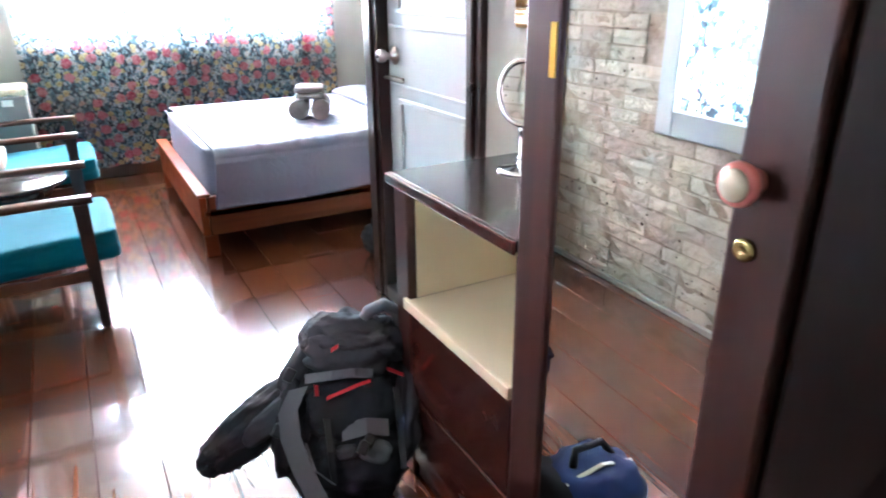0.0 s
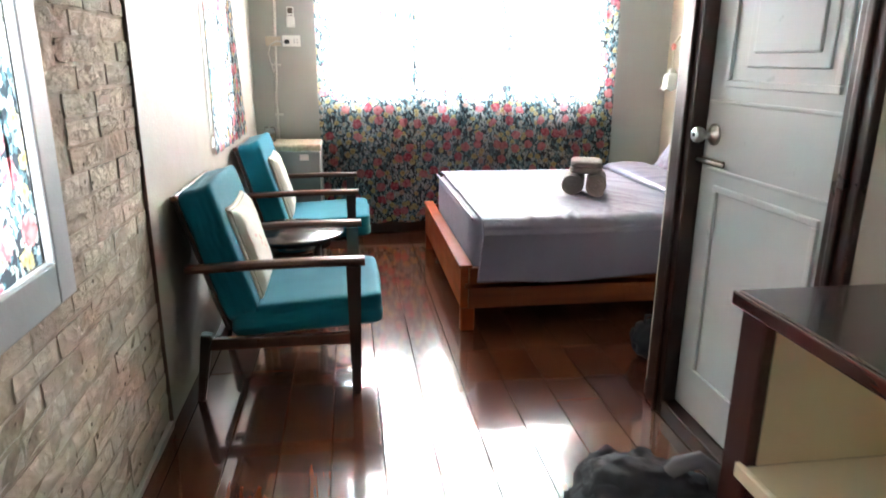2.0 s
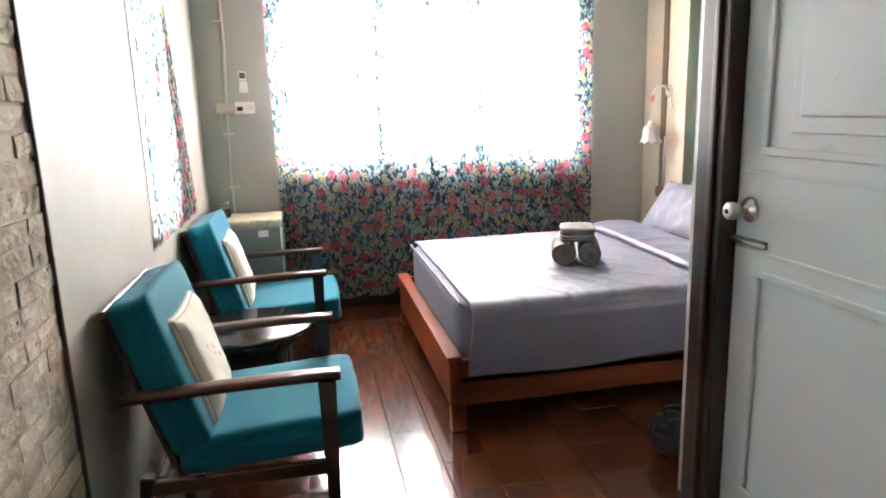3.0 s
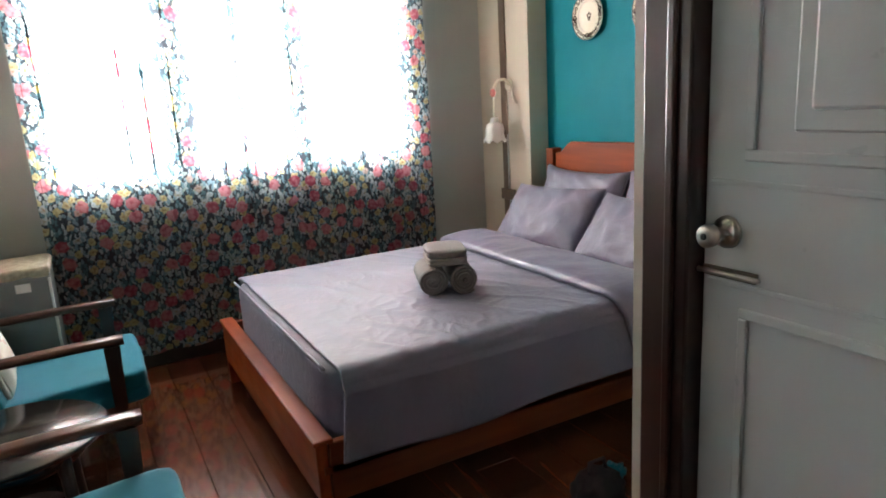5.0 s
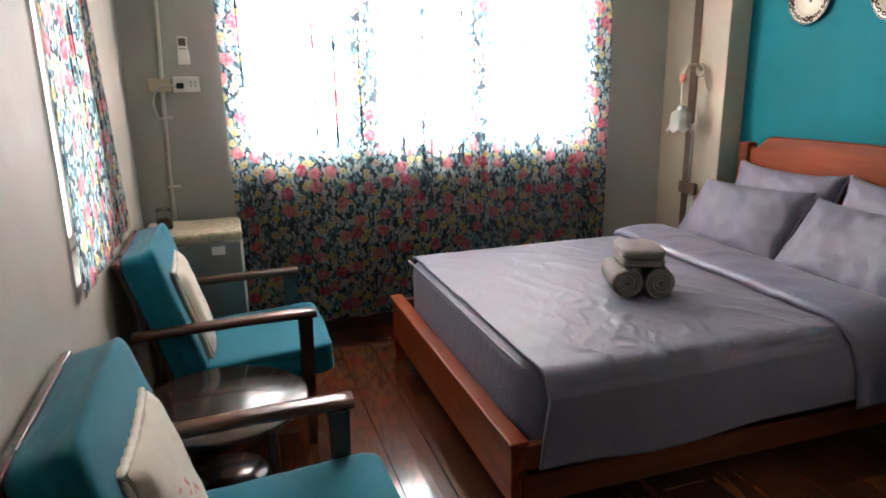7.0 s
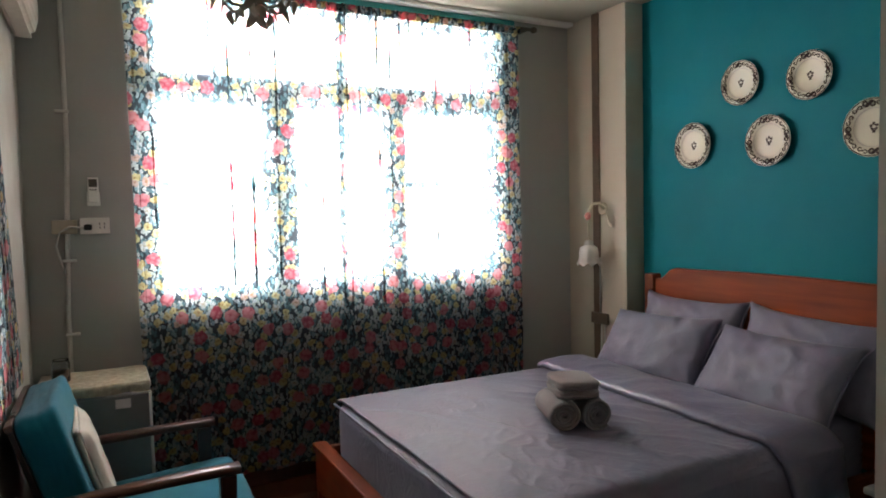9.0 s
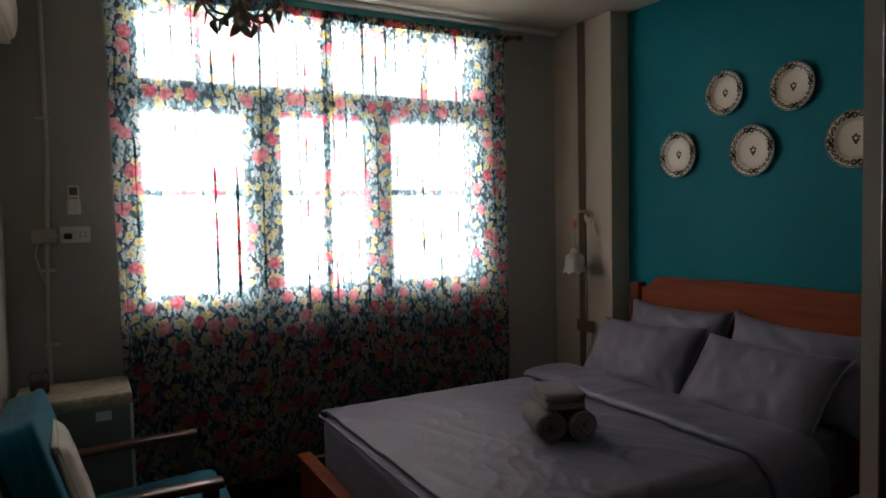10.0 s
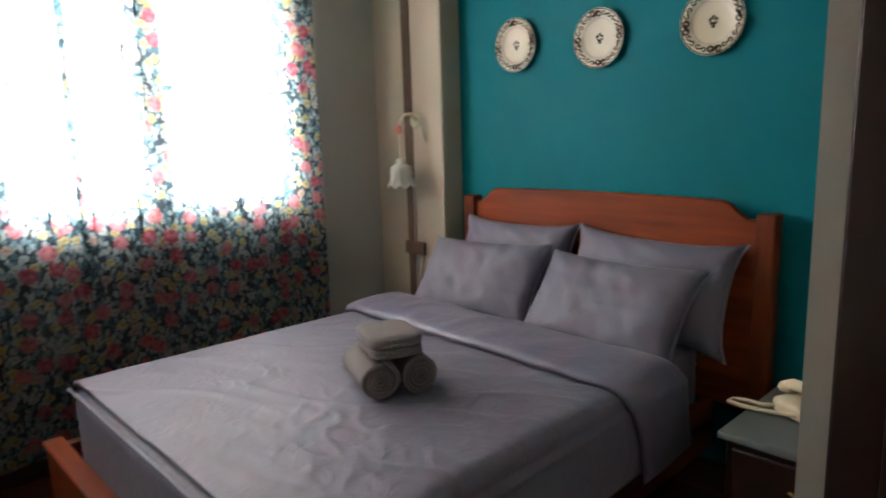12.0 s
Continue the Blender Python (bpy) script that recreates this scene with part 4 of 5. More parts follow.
def side_table():
    t = thing("round_table", "low round dark wooden side table", "table", pose(0.115, 4.97, 0.0) @ Matrix.Diagonal((1, 1, 0.955, 1)))
    part("tabletop", lathe([(0.02, 0.425), (0.25, 0.425), (0.272, 0.436), (0.275, 0.446), (0.268, 0.452), (0.02, 0.453)], 48), "top_dark", t, "glossy dark round top", True)
    part("apron", lathe([(0.20, 0.37), (0.215, 0.425), (0.19, 0.425), (0.18, 0.37)], 36, cap=False), "top_dark", t, "", True)
    for i in range(4):
        a = math.pi / 4 + i * math.pi / 2
        part("leg", tube([(0.19 * math.cos(a), 0.19 * math.sin(a), 0.42), (0.205 * math.cos(a), 0.205 * math.sin(a), 0.2), (0.225 * math.cos(a), 0.225 * math.sin(a), 0.0)], 0.022, 10, taper=0.6), "chair_z", t, "", True)
    part("stretcher", lathe([(0.02, 0.16), (0.12, 0.16), (0.125, 0.168), (0.12, 0.175), (0.02, 0.176)], 30), "top_dark", t, "", True)


side_table()

# ---- corner by the window ----
def fridge():
    f = thing("mini_fridge", "small silver-grey fridge in the corner", "fridge")
    x0, x1, y0, y1 = -0.205, 0.240, 6.10, 6.49
    part("cabinet", box(x0 + 0.004, x1 - 0.004, y0 + 0.045, y1, 0.02, 0.70, 0.006), "fridge", f)
    part("top_panel", box(x0, x1, y0 + 0.03, y1, 0.702, 0.735, 0.010, 3), "aged", f)
    d = part("fridge_door", box(x0, x1, y0, y0 + 0.042, 0.035, 0.695, 0.010, 3), "fridge", f)
    part("badge", box(x0 + 0.30, x0 + 0.36, y0 - 0.003, y0, 0.635, 0.675, 0.001), "plastic", d, "pale blank badge")
    part("door_trim", box(x1 - 0.014, x1 - 0.002, y0 - 0.004, y0 + 0.03, 0.04, 0.69, 0.003), "plastic", d)
    for x in (x0 + 0.03, x1 - 0.06):
        part("foot", box(x, x + 0.03, y0 + 0.06, y0 + 0.09, 0.0, 0.02), "black", f)


fridge()
def mat_point(a, b):
    """A printed sheet lying on the fridge, its front edge hanging over."""
    over = max(0.0, 0.16 - b)
    x = -0.200 + 0.432 * a + 0.012 * noise.noise((b * 4, 3, 0))
    y = 6.115 + 0.36 * max(b - 0.16, 0.0) / 0.84 - 0.006 * min(1.0, over * 20)
    z = 0.7385 + 0.003 * noise.noise((a * 5, b * 5, 1)) - 0.26 * over * (1 + 0.25 * noise.noise((a * 7, 0, 5)))
    return (x, y, z)


solid("paper_mat", sheet(mat_point, 36, 24, 0.003), "paper", "printed cream paper mat lying over the fridge top", "mat")


def jar():
    j = thing("glass_jar", "small glass jar half full of brown powder", "jar", pose(-0.11, 6.27, 0.745))
    part("glass", lathe([(0.030, 0.0), (0.036, 0.004), (0.036, 0.082), (0.031, 0.092), (0.033, 0.098), (0.030, 0.098), (0.028, 0.090), (0.033, 0.080), (0.033, 0.006), (0.02, 0.004)], 24), "glass", j, "", True)
    part("contents", lathe([(0.030, 0.007), (0.032, 0.009), (0.032, 0.052), (0.02, 0.055)], 20), "tea", j, "brown powder", True)


jar()


def socket_and_pipe():
    s = thing("wall_socket", "white double wall socket with a plugged-in lead", "socket", pose(0.013, 0, 0))
    part("back_box", box(-0.025, 0.095, YW - 0.034, YW - 0.001, 1.385, 1.455, 0.004), "plastic", s)
    fp = part("face_plate", box(-0.028, 0.098, YW - 0.040, YW - 0.034, 1.382, 1.458, 0.003), "plastic", s)
    for x in (0.055, 0.075):
        for z in (1.425, 1.407):
            part("slot", box(x - 0.002, x + 0.002, YW - 0.0415, YW - 0.040, z, z + 0.010), "black", fp)
    pl = part("plug", box(-0.012, 0.022, YW - 0.070, YW - 0.040, 1.40, 1.428, 0.006), "black", s, "dark plug")
    part("lead", tube([(-0.012, YW - 0.055, 1.412), (-0.07, YW - 0.05, 1.418), (-0.115, YW - 0.04, 1.39), (-0.13, YW - 0.03, 1.33), (-0.12, YW - 0.02, 1.28), (-0.10, YW - 0.016, 1.2)], 0.005), "cable", pl, "", True)
    r = thing("remote_holder", "white remote control in its wall holder", "remote control", pose(0.014, 0, 0))
    part("holder", box(0.005, 0.062, YW - 0.022, YW - 0.001, 1.515, 1.58, 0.004), "plastic", r)
    rc = part("remote", box(0.010, 0.057, YW - 0.030, YW - 0.012, 1.53, 1.65, 0.006), "plastic", r, "white remote control")
    part("display", box(0.016, 0.051, YW - 0.0315, YW - 0.030, 1.605, 1.642, 0.001), "iron", rc, "grey display")
    for i in range(3):
        part("button", box(0.019 + i * 0.011, 0.026 + i * 0.011, YW - 0.0315, YW - 0.030, 1.588, 1.594), "black", rc)
    p = thing("conduit", "white painted conduit pipe up the wall", "conduit", pose(0.018, 0, 0))
    part("pipe", tube([(-0.10, YW - 0.012, 0.0), (-0.10, YW - 0.012, 1.0), (-0.085, YW - 0.012, 1.42), (-0.07, YW - 0.012, 1.8), (-0.07, YW - 0.012, CEIL)], 0.011), "cable", p, "", True)
    for z in (0.9, 1.25, 1.95):
        part("pipe_clip", box(-0.115, -0.055, YW - 0.026, YW - 0.001, z, z + 0.014, 0.003), "cable", p)
    part("junction_box", box(-0.15, -0.045, YW - 0.045, YW - 0.001, 1.385, 1.45, 0.006), "beige", p, "beige junction box")


socket_and_pipe()


def air_conditioner():
    a = thing("air_conditioner", "white wall-mounted air conditioner over the side window", "air conditioner")
    y0, y1, z0, z1 = 5.62, 6.44, 2.25, 2.50
    prof = [(0.0, z0 + 0.01), (0.05, z0), (0.15, z0 + 0.02), (0.185, z0 + 0.06), (0.195, z0 + 0.14), (0.185, z1 - 0.03), (0.15, z1), (0.0, z1)]
    bm = bmesh.new()
    rows = [[bm.verts.new((XL + 0.001 + 0.55 * d, y, z)) for d, z in prof] for y in (y0, y1)]
    for i in range(len(prof)):
        j = (i + 1) % len(prof)
        bm.faces.new((rows[0][i], rows[0][j], rows[1][j], rows[1][i]))
    bm.faces.new(rows[0][::-1])
    bm.faces.new(rows[1])
    bmesh.ops.recalc_face_normals(bm, faces=bm.faces)
    bmesh.ops.bevel(bm, geom=list(bm.edges), offset=0.014, segments=3, affect="EDGES")
    part("casing", bm, "aged", a)
    part("louvre", box(XL + 0.030, XL + 0.080, y0 + 0.04, y1 - 0.04, z0 - 0.002, z0 + 0.006, 0.002), "aged", a)


air_conditioner()


def chandelier():
    c = thing("chandelier", "small wrought-iron chandelier with curling leaves", "chandelier", pose(0.60, 5.4, 0.0))
    Z = 2.19
    part("stem", tube([(0, 0, Z + 0.02), (0, 0, CEIL - 0.03)], 0.009), "bronze", c, "", True)
    part("ceiling_rose", lathe([(0.05, CEIL - 0.03), (0.055, CEIL - 0.012), (0.055, CEIL)], 24), "bronze", c, "", True)
    part("hub", lathe([(0.004, Z - 0.03), (0.018, Z - 0.015), (0.03, Z + 0.01), (0.018, Z + 0.04), (0.010, Z + 0.07)], 16), "bronze", c, "", True)
    for i in range(6):
        a = i * math.pi / 3 + 0.3
        ca, sa = math.cos(a), math.sin(a)
        arm = part("arm", tube([(r * ca, r * sa, Z + h) for r, h in ((0.015, 0.02), (0.05, -0.005), (0.09, -0.005), (0.13, 0.03), (0.155, 0.08), (0.15, 0.12))], 0.006), "bronze", c, "", True)
        part("cup", lathe([(0.008, 0.0), (0.022, 0.012), (0.024, 0.02)], 14, pose(0.15 * ca, 0.15 * sa, Z + 0.12)), "bronze", arm, "", True)
        part("candle_tube", lathe([(0.011, 0.0), (0.011, 0.07), (0.006, 0.075)], 12, pose(0.15 * ca, 0.15 * sa, Z + 0.14)), "china", arm, "", True)
        for r, h, tw in ((0.05, -0.012, 0.7), (0.10, 0.0, -0.7), (0.145, 0.055, 0.4), (0.155, 0.1, -1.2)):
            lf = sheet(lambda u, v: (0.055 * u, (v - 0.5) * 0.034 * math.sin(math.pi * min(1, u * 0.95 + 0.05)), 0.010 * math.sin(u * 5) - 0.02 * u * u), 6, 2, 0.0015)
            bmesh.ops.transform(lf, matrix=Matrix.Translation((r * ca, r * sa, Z + h)) @ Euler((tw, 0.5, a + tw)).to_matrix().to_4x4(), verts=lf.verts)
            part("leaf", lf, "bronze", arm, "", True)


chandelier()

# ---- bed ----
def bed():
    b = thing("double_bed", "orange-brown wooden double bed with a shaped headboard", "bed")
    part("foot_rail", box(0.950, 0.990, 4.545, 6.07, 0.115, 0.325, 0.008), "bed_y", b)
    part("rail_cap", box(0.940, 1.008, 4.538, 6.08, 0.325, 0.342, 0.006), "bed_y", b)
    for y in (4.54, 6.025):
        part("side_rail", box(0.990, 2.93, y, y + 0.035, 0.115, 0.325, 0.006), "bed_x", b)
        part("leg", box(0.950, 1.020, y - 0.004, y + 0.052 - 0.01, 0.0, 0.118, 0.006), "bed_z", b)
    part("slat_base", box(0.97, 2.93, 4.54, 5.99, 0.22, 0.245), "bed_x", b)
    hb = part("headboard", headboard_mesh(), "bed_y", b, "curved orange wooden headboard")
    for y in (4.345, 5.825):
        part("post", box(2.925, 2.995, y, y + 0.07, 0.0, 1.060, 0.008), "bed_z", b)


def headboard_mesh():
    prof = []
    n = 40
    y0, y1 = 4.415, 5.825
    for i in range(n + 1):
        t = i / n
        e = min(t, 1 - t) * (y1 - y0)
        if e < 0.03:
            z = 1.035
        elif e < 0.135:
            q = (e - 0.03) / 0.105
            z = 1.035 + 0.066 * (q * q * (3 - 2 * q))
        else:
            z = 1.101 + 0.008 * math.sin(math.pi * (e - 0.135) / 1.14)
        prof.append((y0 + t * (y1 - y0), z))
    bm = bmesh.new()
    rows = []
    for y, z in prof:
        rows.append([bm.verts.new(p) for p in ((2.945, y, 0.30), (2.945, y, z - 0.006), (2.951, y, z), (2.972, y, z), (2.978, y, z - 0.006), (2.978, y, 0.30))])
    for a, c in zip(rows, rows[1:]):
        for k in range(6):
            bm.faces.new((a[k], c[k], c[(k + 1) % 6], a[(k + 1) % 6]))
    bm.faces.new(rows[0])
    bm.faces.new(rows[-1][::-1])
    bmesh.ops.recalc_face_normals(bm, faces=bm.faces)
    return bm


bed()


def wrinkle(x, y):
    """Height of creases in the bedding."""
    w = 0.004 * noise.noise((x * 2.1, y * 2.3, 0.0)) + 0.0025 * noise.noise((x * 7, y * 5, 3.0))
    r = 1 - abs(noise.noise((x * 5.0 + y * 3.4, (y - x) * 1.5, 7.0)))
    r2 = 1 - abs(noise.noise((x * 11.0 - y * 6.0, (y + x) * 5.0, 17.0)))
    near = math.exp(-((x - 1.55) / 0.35) ** 2 - ((y - 4.85) / 0.35) ** 2)
    w += 0.007 * near * max(0, r2 - 0.8) / 0.2
    w += 0.008 * max(0, r - 0.82) / 0.18 * (0.4 + 0.6 * max(0, noise.noise((x * 1.7, y * 1.7, 11)) + 0.5))
    return w


def mattress():
    m = thing("mattress", "thick mattress in a lilac fitted sheet", "mattress")
    bm = blob(0.962, 0.718, 0.161, 40, 0.0, 1, 5, 14.0, pose(1.976, 5.285, 0.402))
    for v in bm.verts:
        v.co.z = max(v.co.z, 0.246) + 0.3 * wrinkle(v.co.x, v.co.y)
    part("body", bm, "lilac", m, "", True)
    pipe = [(1.018, 4.61 + 1.34 * i / 30, 0.550 + 0.004 * noise.noise((i * 0.3, 0, 0))) for i in range(31)]
    part("piping", tube(pipe, 0.006), "lilac", m, "", True)


mattress()


def over_bed(s, x, lift, hang):
    """Height and depth of cloth laid over the bed from its far edge, s metres along, hanging down at the near side."""
    top = 0.573 + lift
    if s < 1.41:
        return 5.99 - s, top + wrinkle(x, 5.99 - s) * min(1, s * 8) - (0.012 if s < 0.03 else 0)
    if s < 1.50:
        q = (s - 1.41) / 0.09 * math.pi / 2
        return 4.57 - (0.070 + lift) * math.sin(q), top - 0.055 * (1 - math.cos(q)) + wrinkle(x, 4.57) * math.cos(q)
    h = s - 1.50
    y = 4.484 - lift - 0.010 * math.sin(x * 9 + h * 3) * min(1, h * 8) - 0.010 * abs(noise.noise((x * 4, h * 4, 5)))
    return y, top - 0.055 - h * hang


def duvet():
    d = thing("duvet", "lilac duvet, slightly creased, hanging over the bed's side", "duvet")

    def fn(a, b):
        x = 1.045 + 1.42 * a
        s = b * 1.73
        y, z = over_bed(s, x, 0.0, 1.0 + 0.12 * (1 - a) + 0.03 * math.sin(x * 5))
        return (x - 0.10 * max(0, s - 1.5) * (1 - a), y, z)

    part("cover", sheet(fn, 170, 180, 0.010), "lilac", d, "", True)

    def hem(a, b):
        s = 0.0 + 1.76 * a
        q = b * 2 * math.pi
        x = 2.375 - 0.05 * a + 0.165 * math.cos(q) + 0.30 * max(0, s - 1.42)
        up = 0.040 * math.copysign(abs(math.sin(q)) ** 0.6, math.sin(q))
        y, z = over_bed(s, x, 0.010 + (up if up > 0 else 0.25 * up), 1.05)
        return (x, y, z)

    part("turned_down_edge", sheet(hem, 90, 22), "satin", d, "turned-down satin edge", True)


duvet()


def pillow(label, m, w, h, seed):
    p = thing("pillow", label, "pillow", m, group="lilac pillows")
    n = 36
    bm = bmesh.new()

    def pt(a, b, s):
        u, v = 2 * a - 1, 2 * b - 1
        ed = max(0.0, (1 - abs(u) ** 3.2)) * max(0.0, (1 - abs(v) ** 3.2))
        t = 0.085 * ed ** 0.42
        cr = 0.020 * noise.noise((u * 1.8 + seed, v * 1.8, s * 3.0)) + 0.008 * (1 - abs(noise.noise((u * 3.2 + seed, v * 2.4 + u * 2, s))) * 3) + 0.010 * max(abs(u), abs(v)) ** 4 * noise.noise((u * 9 + seed, v * 9, s))
        x = u * w / 2 * (1 - 0.08 * (1 - v ** 4) * abs(u) + 0.045 * v * v)
        y = v * h / 2 * (1 - 0.10 * (1 - u ** 4) * abs(v) + 0.06 * u * u)
        return Vector((x, y, s * (0.004 + t) + cr * ed ** 0.5))

    top = sheet(lambda a, b: pt(a, b, 1), n, n)
    sheet(lambda a, b: pt(a, b, -1), n, n, bm=top)
    bmesh.ops.remove_doubles(top, verts=top.verts, dist=0.009)
    bmesh.ops.recalc_face_normals(top, faces=top.faces)
    part("pillowcase", top, "lilac", p, "", True)
    part("seam", strap([pt(1.0, i / 12, 0) + Vector((0.004, 0, 0)) for i in range(13)], 0.010, 0.004, (1, 0, 0)), "satin", p)


# a pillow's x runs along the bed's width, its y up the slope, its face towards the foot
def prop(x, y, z, lean, turn=0, roll=0):
    return pose(x, y, z, 0, 0, turn) @ pose(0, 0, 0, 0, -90 + lean, 0) @ pose(0, 0, 0, 0, 0, -90 + roll)


pillow("lilac pillow propped against the headboard", prop(2.84, 5.49, 0.760, 16), 0.66, 0.42, 1.0)
pillow("lilac pillow propped against the headboard", prop(2.84, 4.80, 0.750, 16, 0, -2), 0.70, 0.42, 2.0)
pillow("lilac pillow leaning in front of another", prop(2.66, 5.55, 0.700, 38, 4, 2), 0.68, 0.42, 3.0)
pillow("lilac pillow leaning in front of another", prop(2.66, 4.87, 0.690, 38, -3, 0), 0.70, 0.42, 4.0)


def rolled_towel(m, label):
    t = thing("rolled_towel", label, "towel", m, group="rolled towels")
    L, n = 0.122, 84

    def fn(a, b):
        q = a * 2 * math.pi * 4.2
        r = 0.010 + 0.057 * a + 0.0015 * noise.noise((q, b * 6, 2))
        return (r * math.cos(q), (b - 0.5) * 2 * L, r * math.sin(q) * 0.93)

    part("cloth", sheet(fn, n, 10, 0.0105), "towel", t, "", True)
    return t


TZ = 0.582
ra = rolled_towel(pose(1.690, 5.125, TZ + 0.058, 0, 0, -21), "rolled grey towel lying on the bed")
copy_thing(ra, pose(1.815, 5.077, TZ + 0.058, 0, 120, -21))
ft = thing("folded_towel", "folded grey towel lying on two rolled ones", "towel")
def fold_mesh(z, w, seed):
    return blob(w, 0.114, 0.0195, seed, 0.05, 2.0, 4, 5.0, pose(1.755, 5.10, z, 0, 0, -21))
part("lower_fold", fold_mesh(TZ + 0.134, 0.088, 3), "towel", ft, "", True)
part("upper_fold", fold_mesh(TZ + 0.167, 0.086, 9), "towel", ft, "", True)


# ---- head of the bed ----
def wall_lamp(m, label):
    w = thing("wall_lamp", label, "wall lamp", m, group="glass wall lamps")
    part("back_plate", lathe([(0.04, 0.0), (0.042, 0.006), (0.03, 0.012), (0.015, 0.016)], 24, pose(0, 0.02, 0.0, 0, -90, 0)), "china", w, "", True)
    part("arm", tube([(-0.01, 0.0, 0.0), (-0.05, 0.0, 0.035), (-0.10, 0.0, 0.03), (-0.13, 0.0, -0.01), (-0.135, 0.0, -0.05)], 0.010, 10), "china", w, "white curved arm", True)
    part("leaf", join(None, sheet(lambda u, v: (-0.02 - 0.02 * math.sin(u * 3), -0.03 - 0.06 * u + 0.0, 0.0 - 0.12 * u + (v - 0.5) * 0.05 * math.sin(math.pi * u)), 8, 3, 0.004)), "china", w, "", True)
    rose = bmesh.new()
    for i in range(6):
        bmesh.ops.create_uvsphere(rose, u_segments=8, v_segments=6, radius=1, matrix=pose(-0.14, 0.012 * math.cos(i), -0.045 + 0.012 * math.sin(i), 0, 0, i * 20) @ Matrix.Diagonal((0.012, 0.014, 0.014, 1)))
    part("rose", rose, "pink", w, "pink porcelain rose", True)
    part("chain", tube([(-0.135, 0, -0.05), (-0.135, 0.004, -0.12), (-0.135, 0, -0.20)], 0.005), "china", w, "", True)
    part("fitter", lathe([(0.010, 0.0), (0.026, -0.008), (0.028, -0.035), (0.03, -0.04)], 20, pose(-0.135, 0, -0.195)), "steel", w, "", True)
    sh = bmesh.new()
    n, rows = 40, []
    for j, (r, z) in enumerate(((0.028, -0.225), (0.052, -0.240), (0.060, -0.270), (0.058, -0.300), (0.066, -0.330), (0.074, -0.345))):
        rows.append([sh.verts.new((-0.135 + r * (1 + 0.05 * j / 5 * math.cos(8 * 2 * math.pi * i / n)) * math.cos(2 * math.pi * i / n), r * (1 + 0.05 * j / 5 * math.cos(8 * 2 * math.pi * i / n)) * math.sin(2 * math.pi * i / n), z + (0.010 * math.cos(8 * 2 * math.pi * i / n) if j == 5 else 0))) for i in range(n)])
    for a, b in zip(rows, rows[1:]):
        for i in range(n):
            sh.faces.new((a[i], a[(i + 1) % n], b[(i + 1) % n], b[i]))
    bmesh.ops.solidify(sh, geom=list(sh.faces), thickness=0.003)
    part("shade", sh, "frost", w, "ruffled white glass shade", True)


wall_lamp(pose(2.898, 6.20, 1.45), "white porcelain wall lamp with a ruffled glass shade")
wall_lamp(pose(XT - 0.001, 4.12, 1.36), "white porcelain wall lamp with a ruffled glass shade")
tk = thing("cable_trunking", "brown cable trunking with a switch down the pillar", "trunking")
part("strip", box(2.892, 2.899, 6.245, 6.31, 0.02, CEIL - 0.002, 0.002), "brown", tk)
part("switch_block", box(2.872, 2.892, 6.165, 6.315, 0.715, 0.785, 0.004), "brown", tk, "brown wooden switch block")
for y in (6.20, 6.23):
    part("cord", tube([(2.888, y, 0.715), (2.886, y + 0.006, 0.5), (2.888, y - 0.004, 0.25), (2.888, y, 0.05)], 0.006), "cable", tk, "", True)
part("cord", tube([(2.892, 6.245, 1.14), (2.890, 6.242, 0.95), (2.890, 6.245, 0.77)], 0.005), "cable", tk, "", True)


def plate():
    p = thing("plate", "white china plate with a dark scroll rim", "plate", group="plates on the teal wall")
    R = 0.128
    part("dish", lathe([(0.055, 0.004), (0.060, 0.0), (0.075, 0.004), (0.095, 0.013), (R, 0.020), (R + 0.002, 0.024), (R - 0.002, 0.0255), (0.095, 0.019), (0.080, 0.012), (0.070, 0.0085), (0.02, 0.008)], 48), "china", p, "", True)
    part("rim_line", lathe([(R - 0.006, 0.0245), (R - 0.003, 0.0262), (R - 0.0005, 0.0258)], 48, cap=False), "china_print", p, "", True)
    for i in range(24):
        a = 2 * math.pi * i / 24
        big = i % 6 in (0, 1)
        r = 0.106 + (0.004 if i % 2 else -0.002)
        pts = []
        for s in range(13):
            q = s / 12 * math.pi * (2.6 if big else 1.8) + (math.pi if i % 2 else 0)
            rr = (0.0155 if big else 0.0115) * (1 - 0.6 * s / 12)
            ra, ta = r + rr * math.sin(q) * 0.95, a + rr * math.cos(q) / r
            pts.append((ra * math.cos(ta), ra * math.sin(ta), 0.0195 + (ra - 0.095) * 0.19 + 0.0012))
        part("scroll", tube(pts, 0.0042 if big else 0.0032, 5), "china_print", p)
    part("inner_line", lathe([(0.083, 0.0138), (0.086, 0.0160), (0.0875, 0.0162)], 40, cap=False), "aged", p)
    for i in range(5):
        a = i * 1.257 + 0.4
        part("motif", blob(0.010, 0.007, 0.0012, i, 0.2, 3, 1, 2.0, pose(0.013 * math.cos(a), 0.013 * math.sin(a) + 0.004, 0.0088, 0, 0, 50 * i)), "china_print", p)
    part("motif_stem", box(-0.007, 0.007, -0.024, -0.012, 0.0082, 0.0094), "china_print", p)
    return p


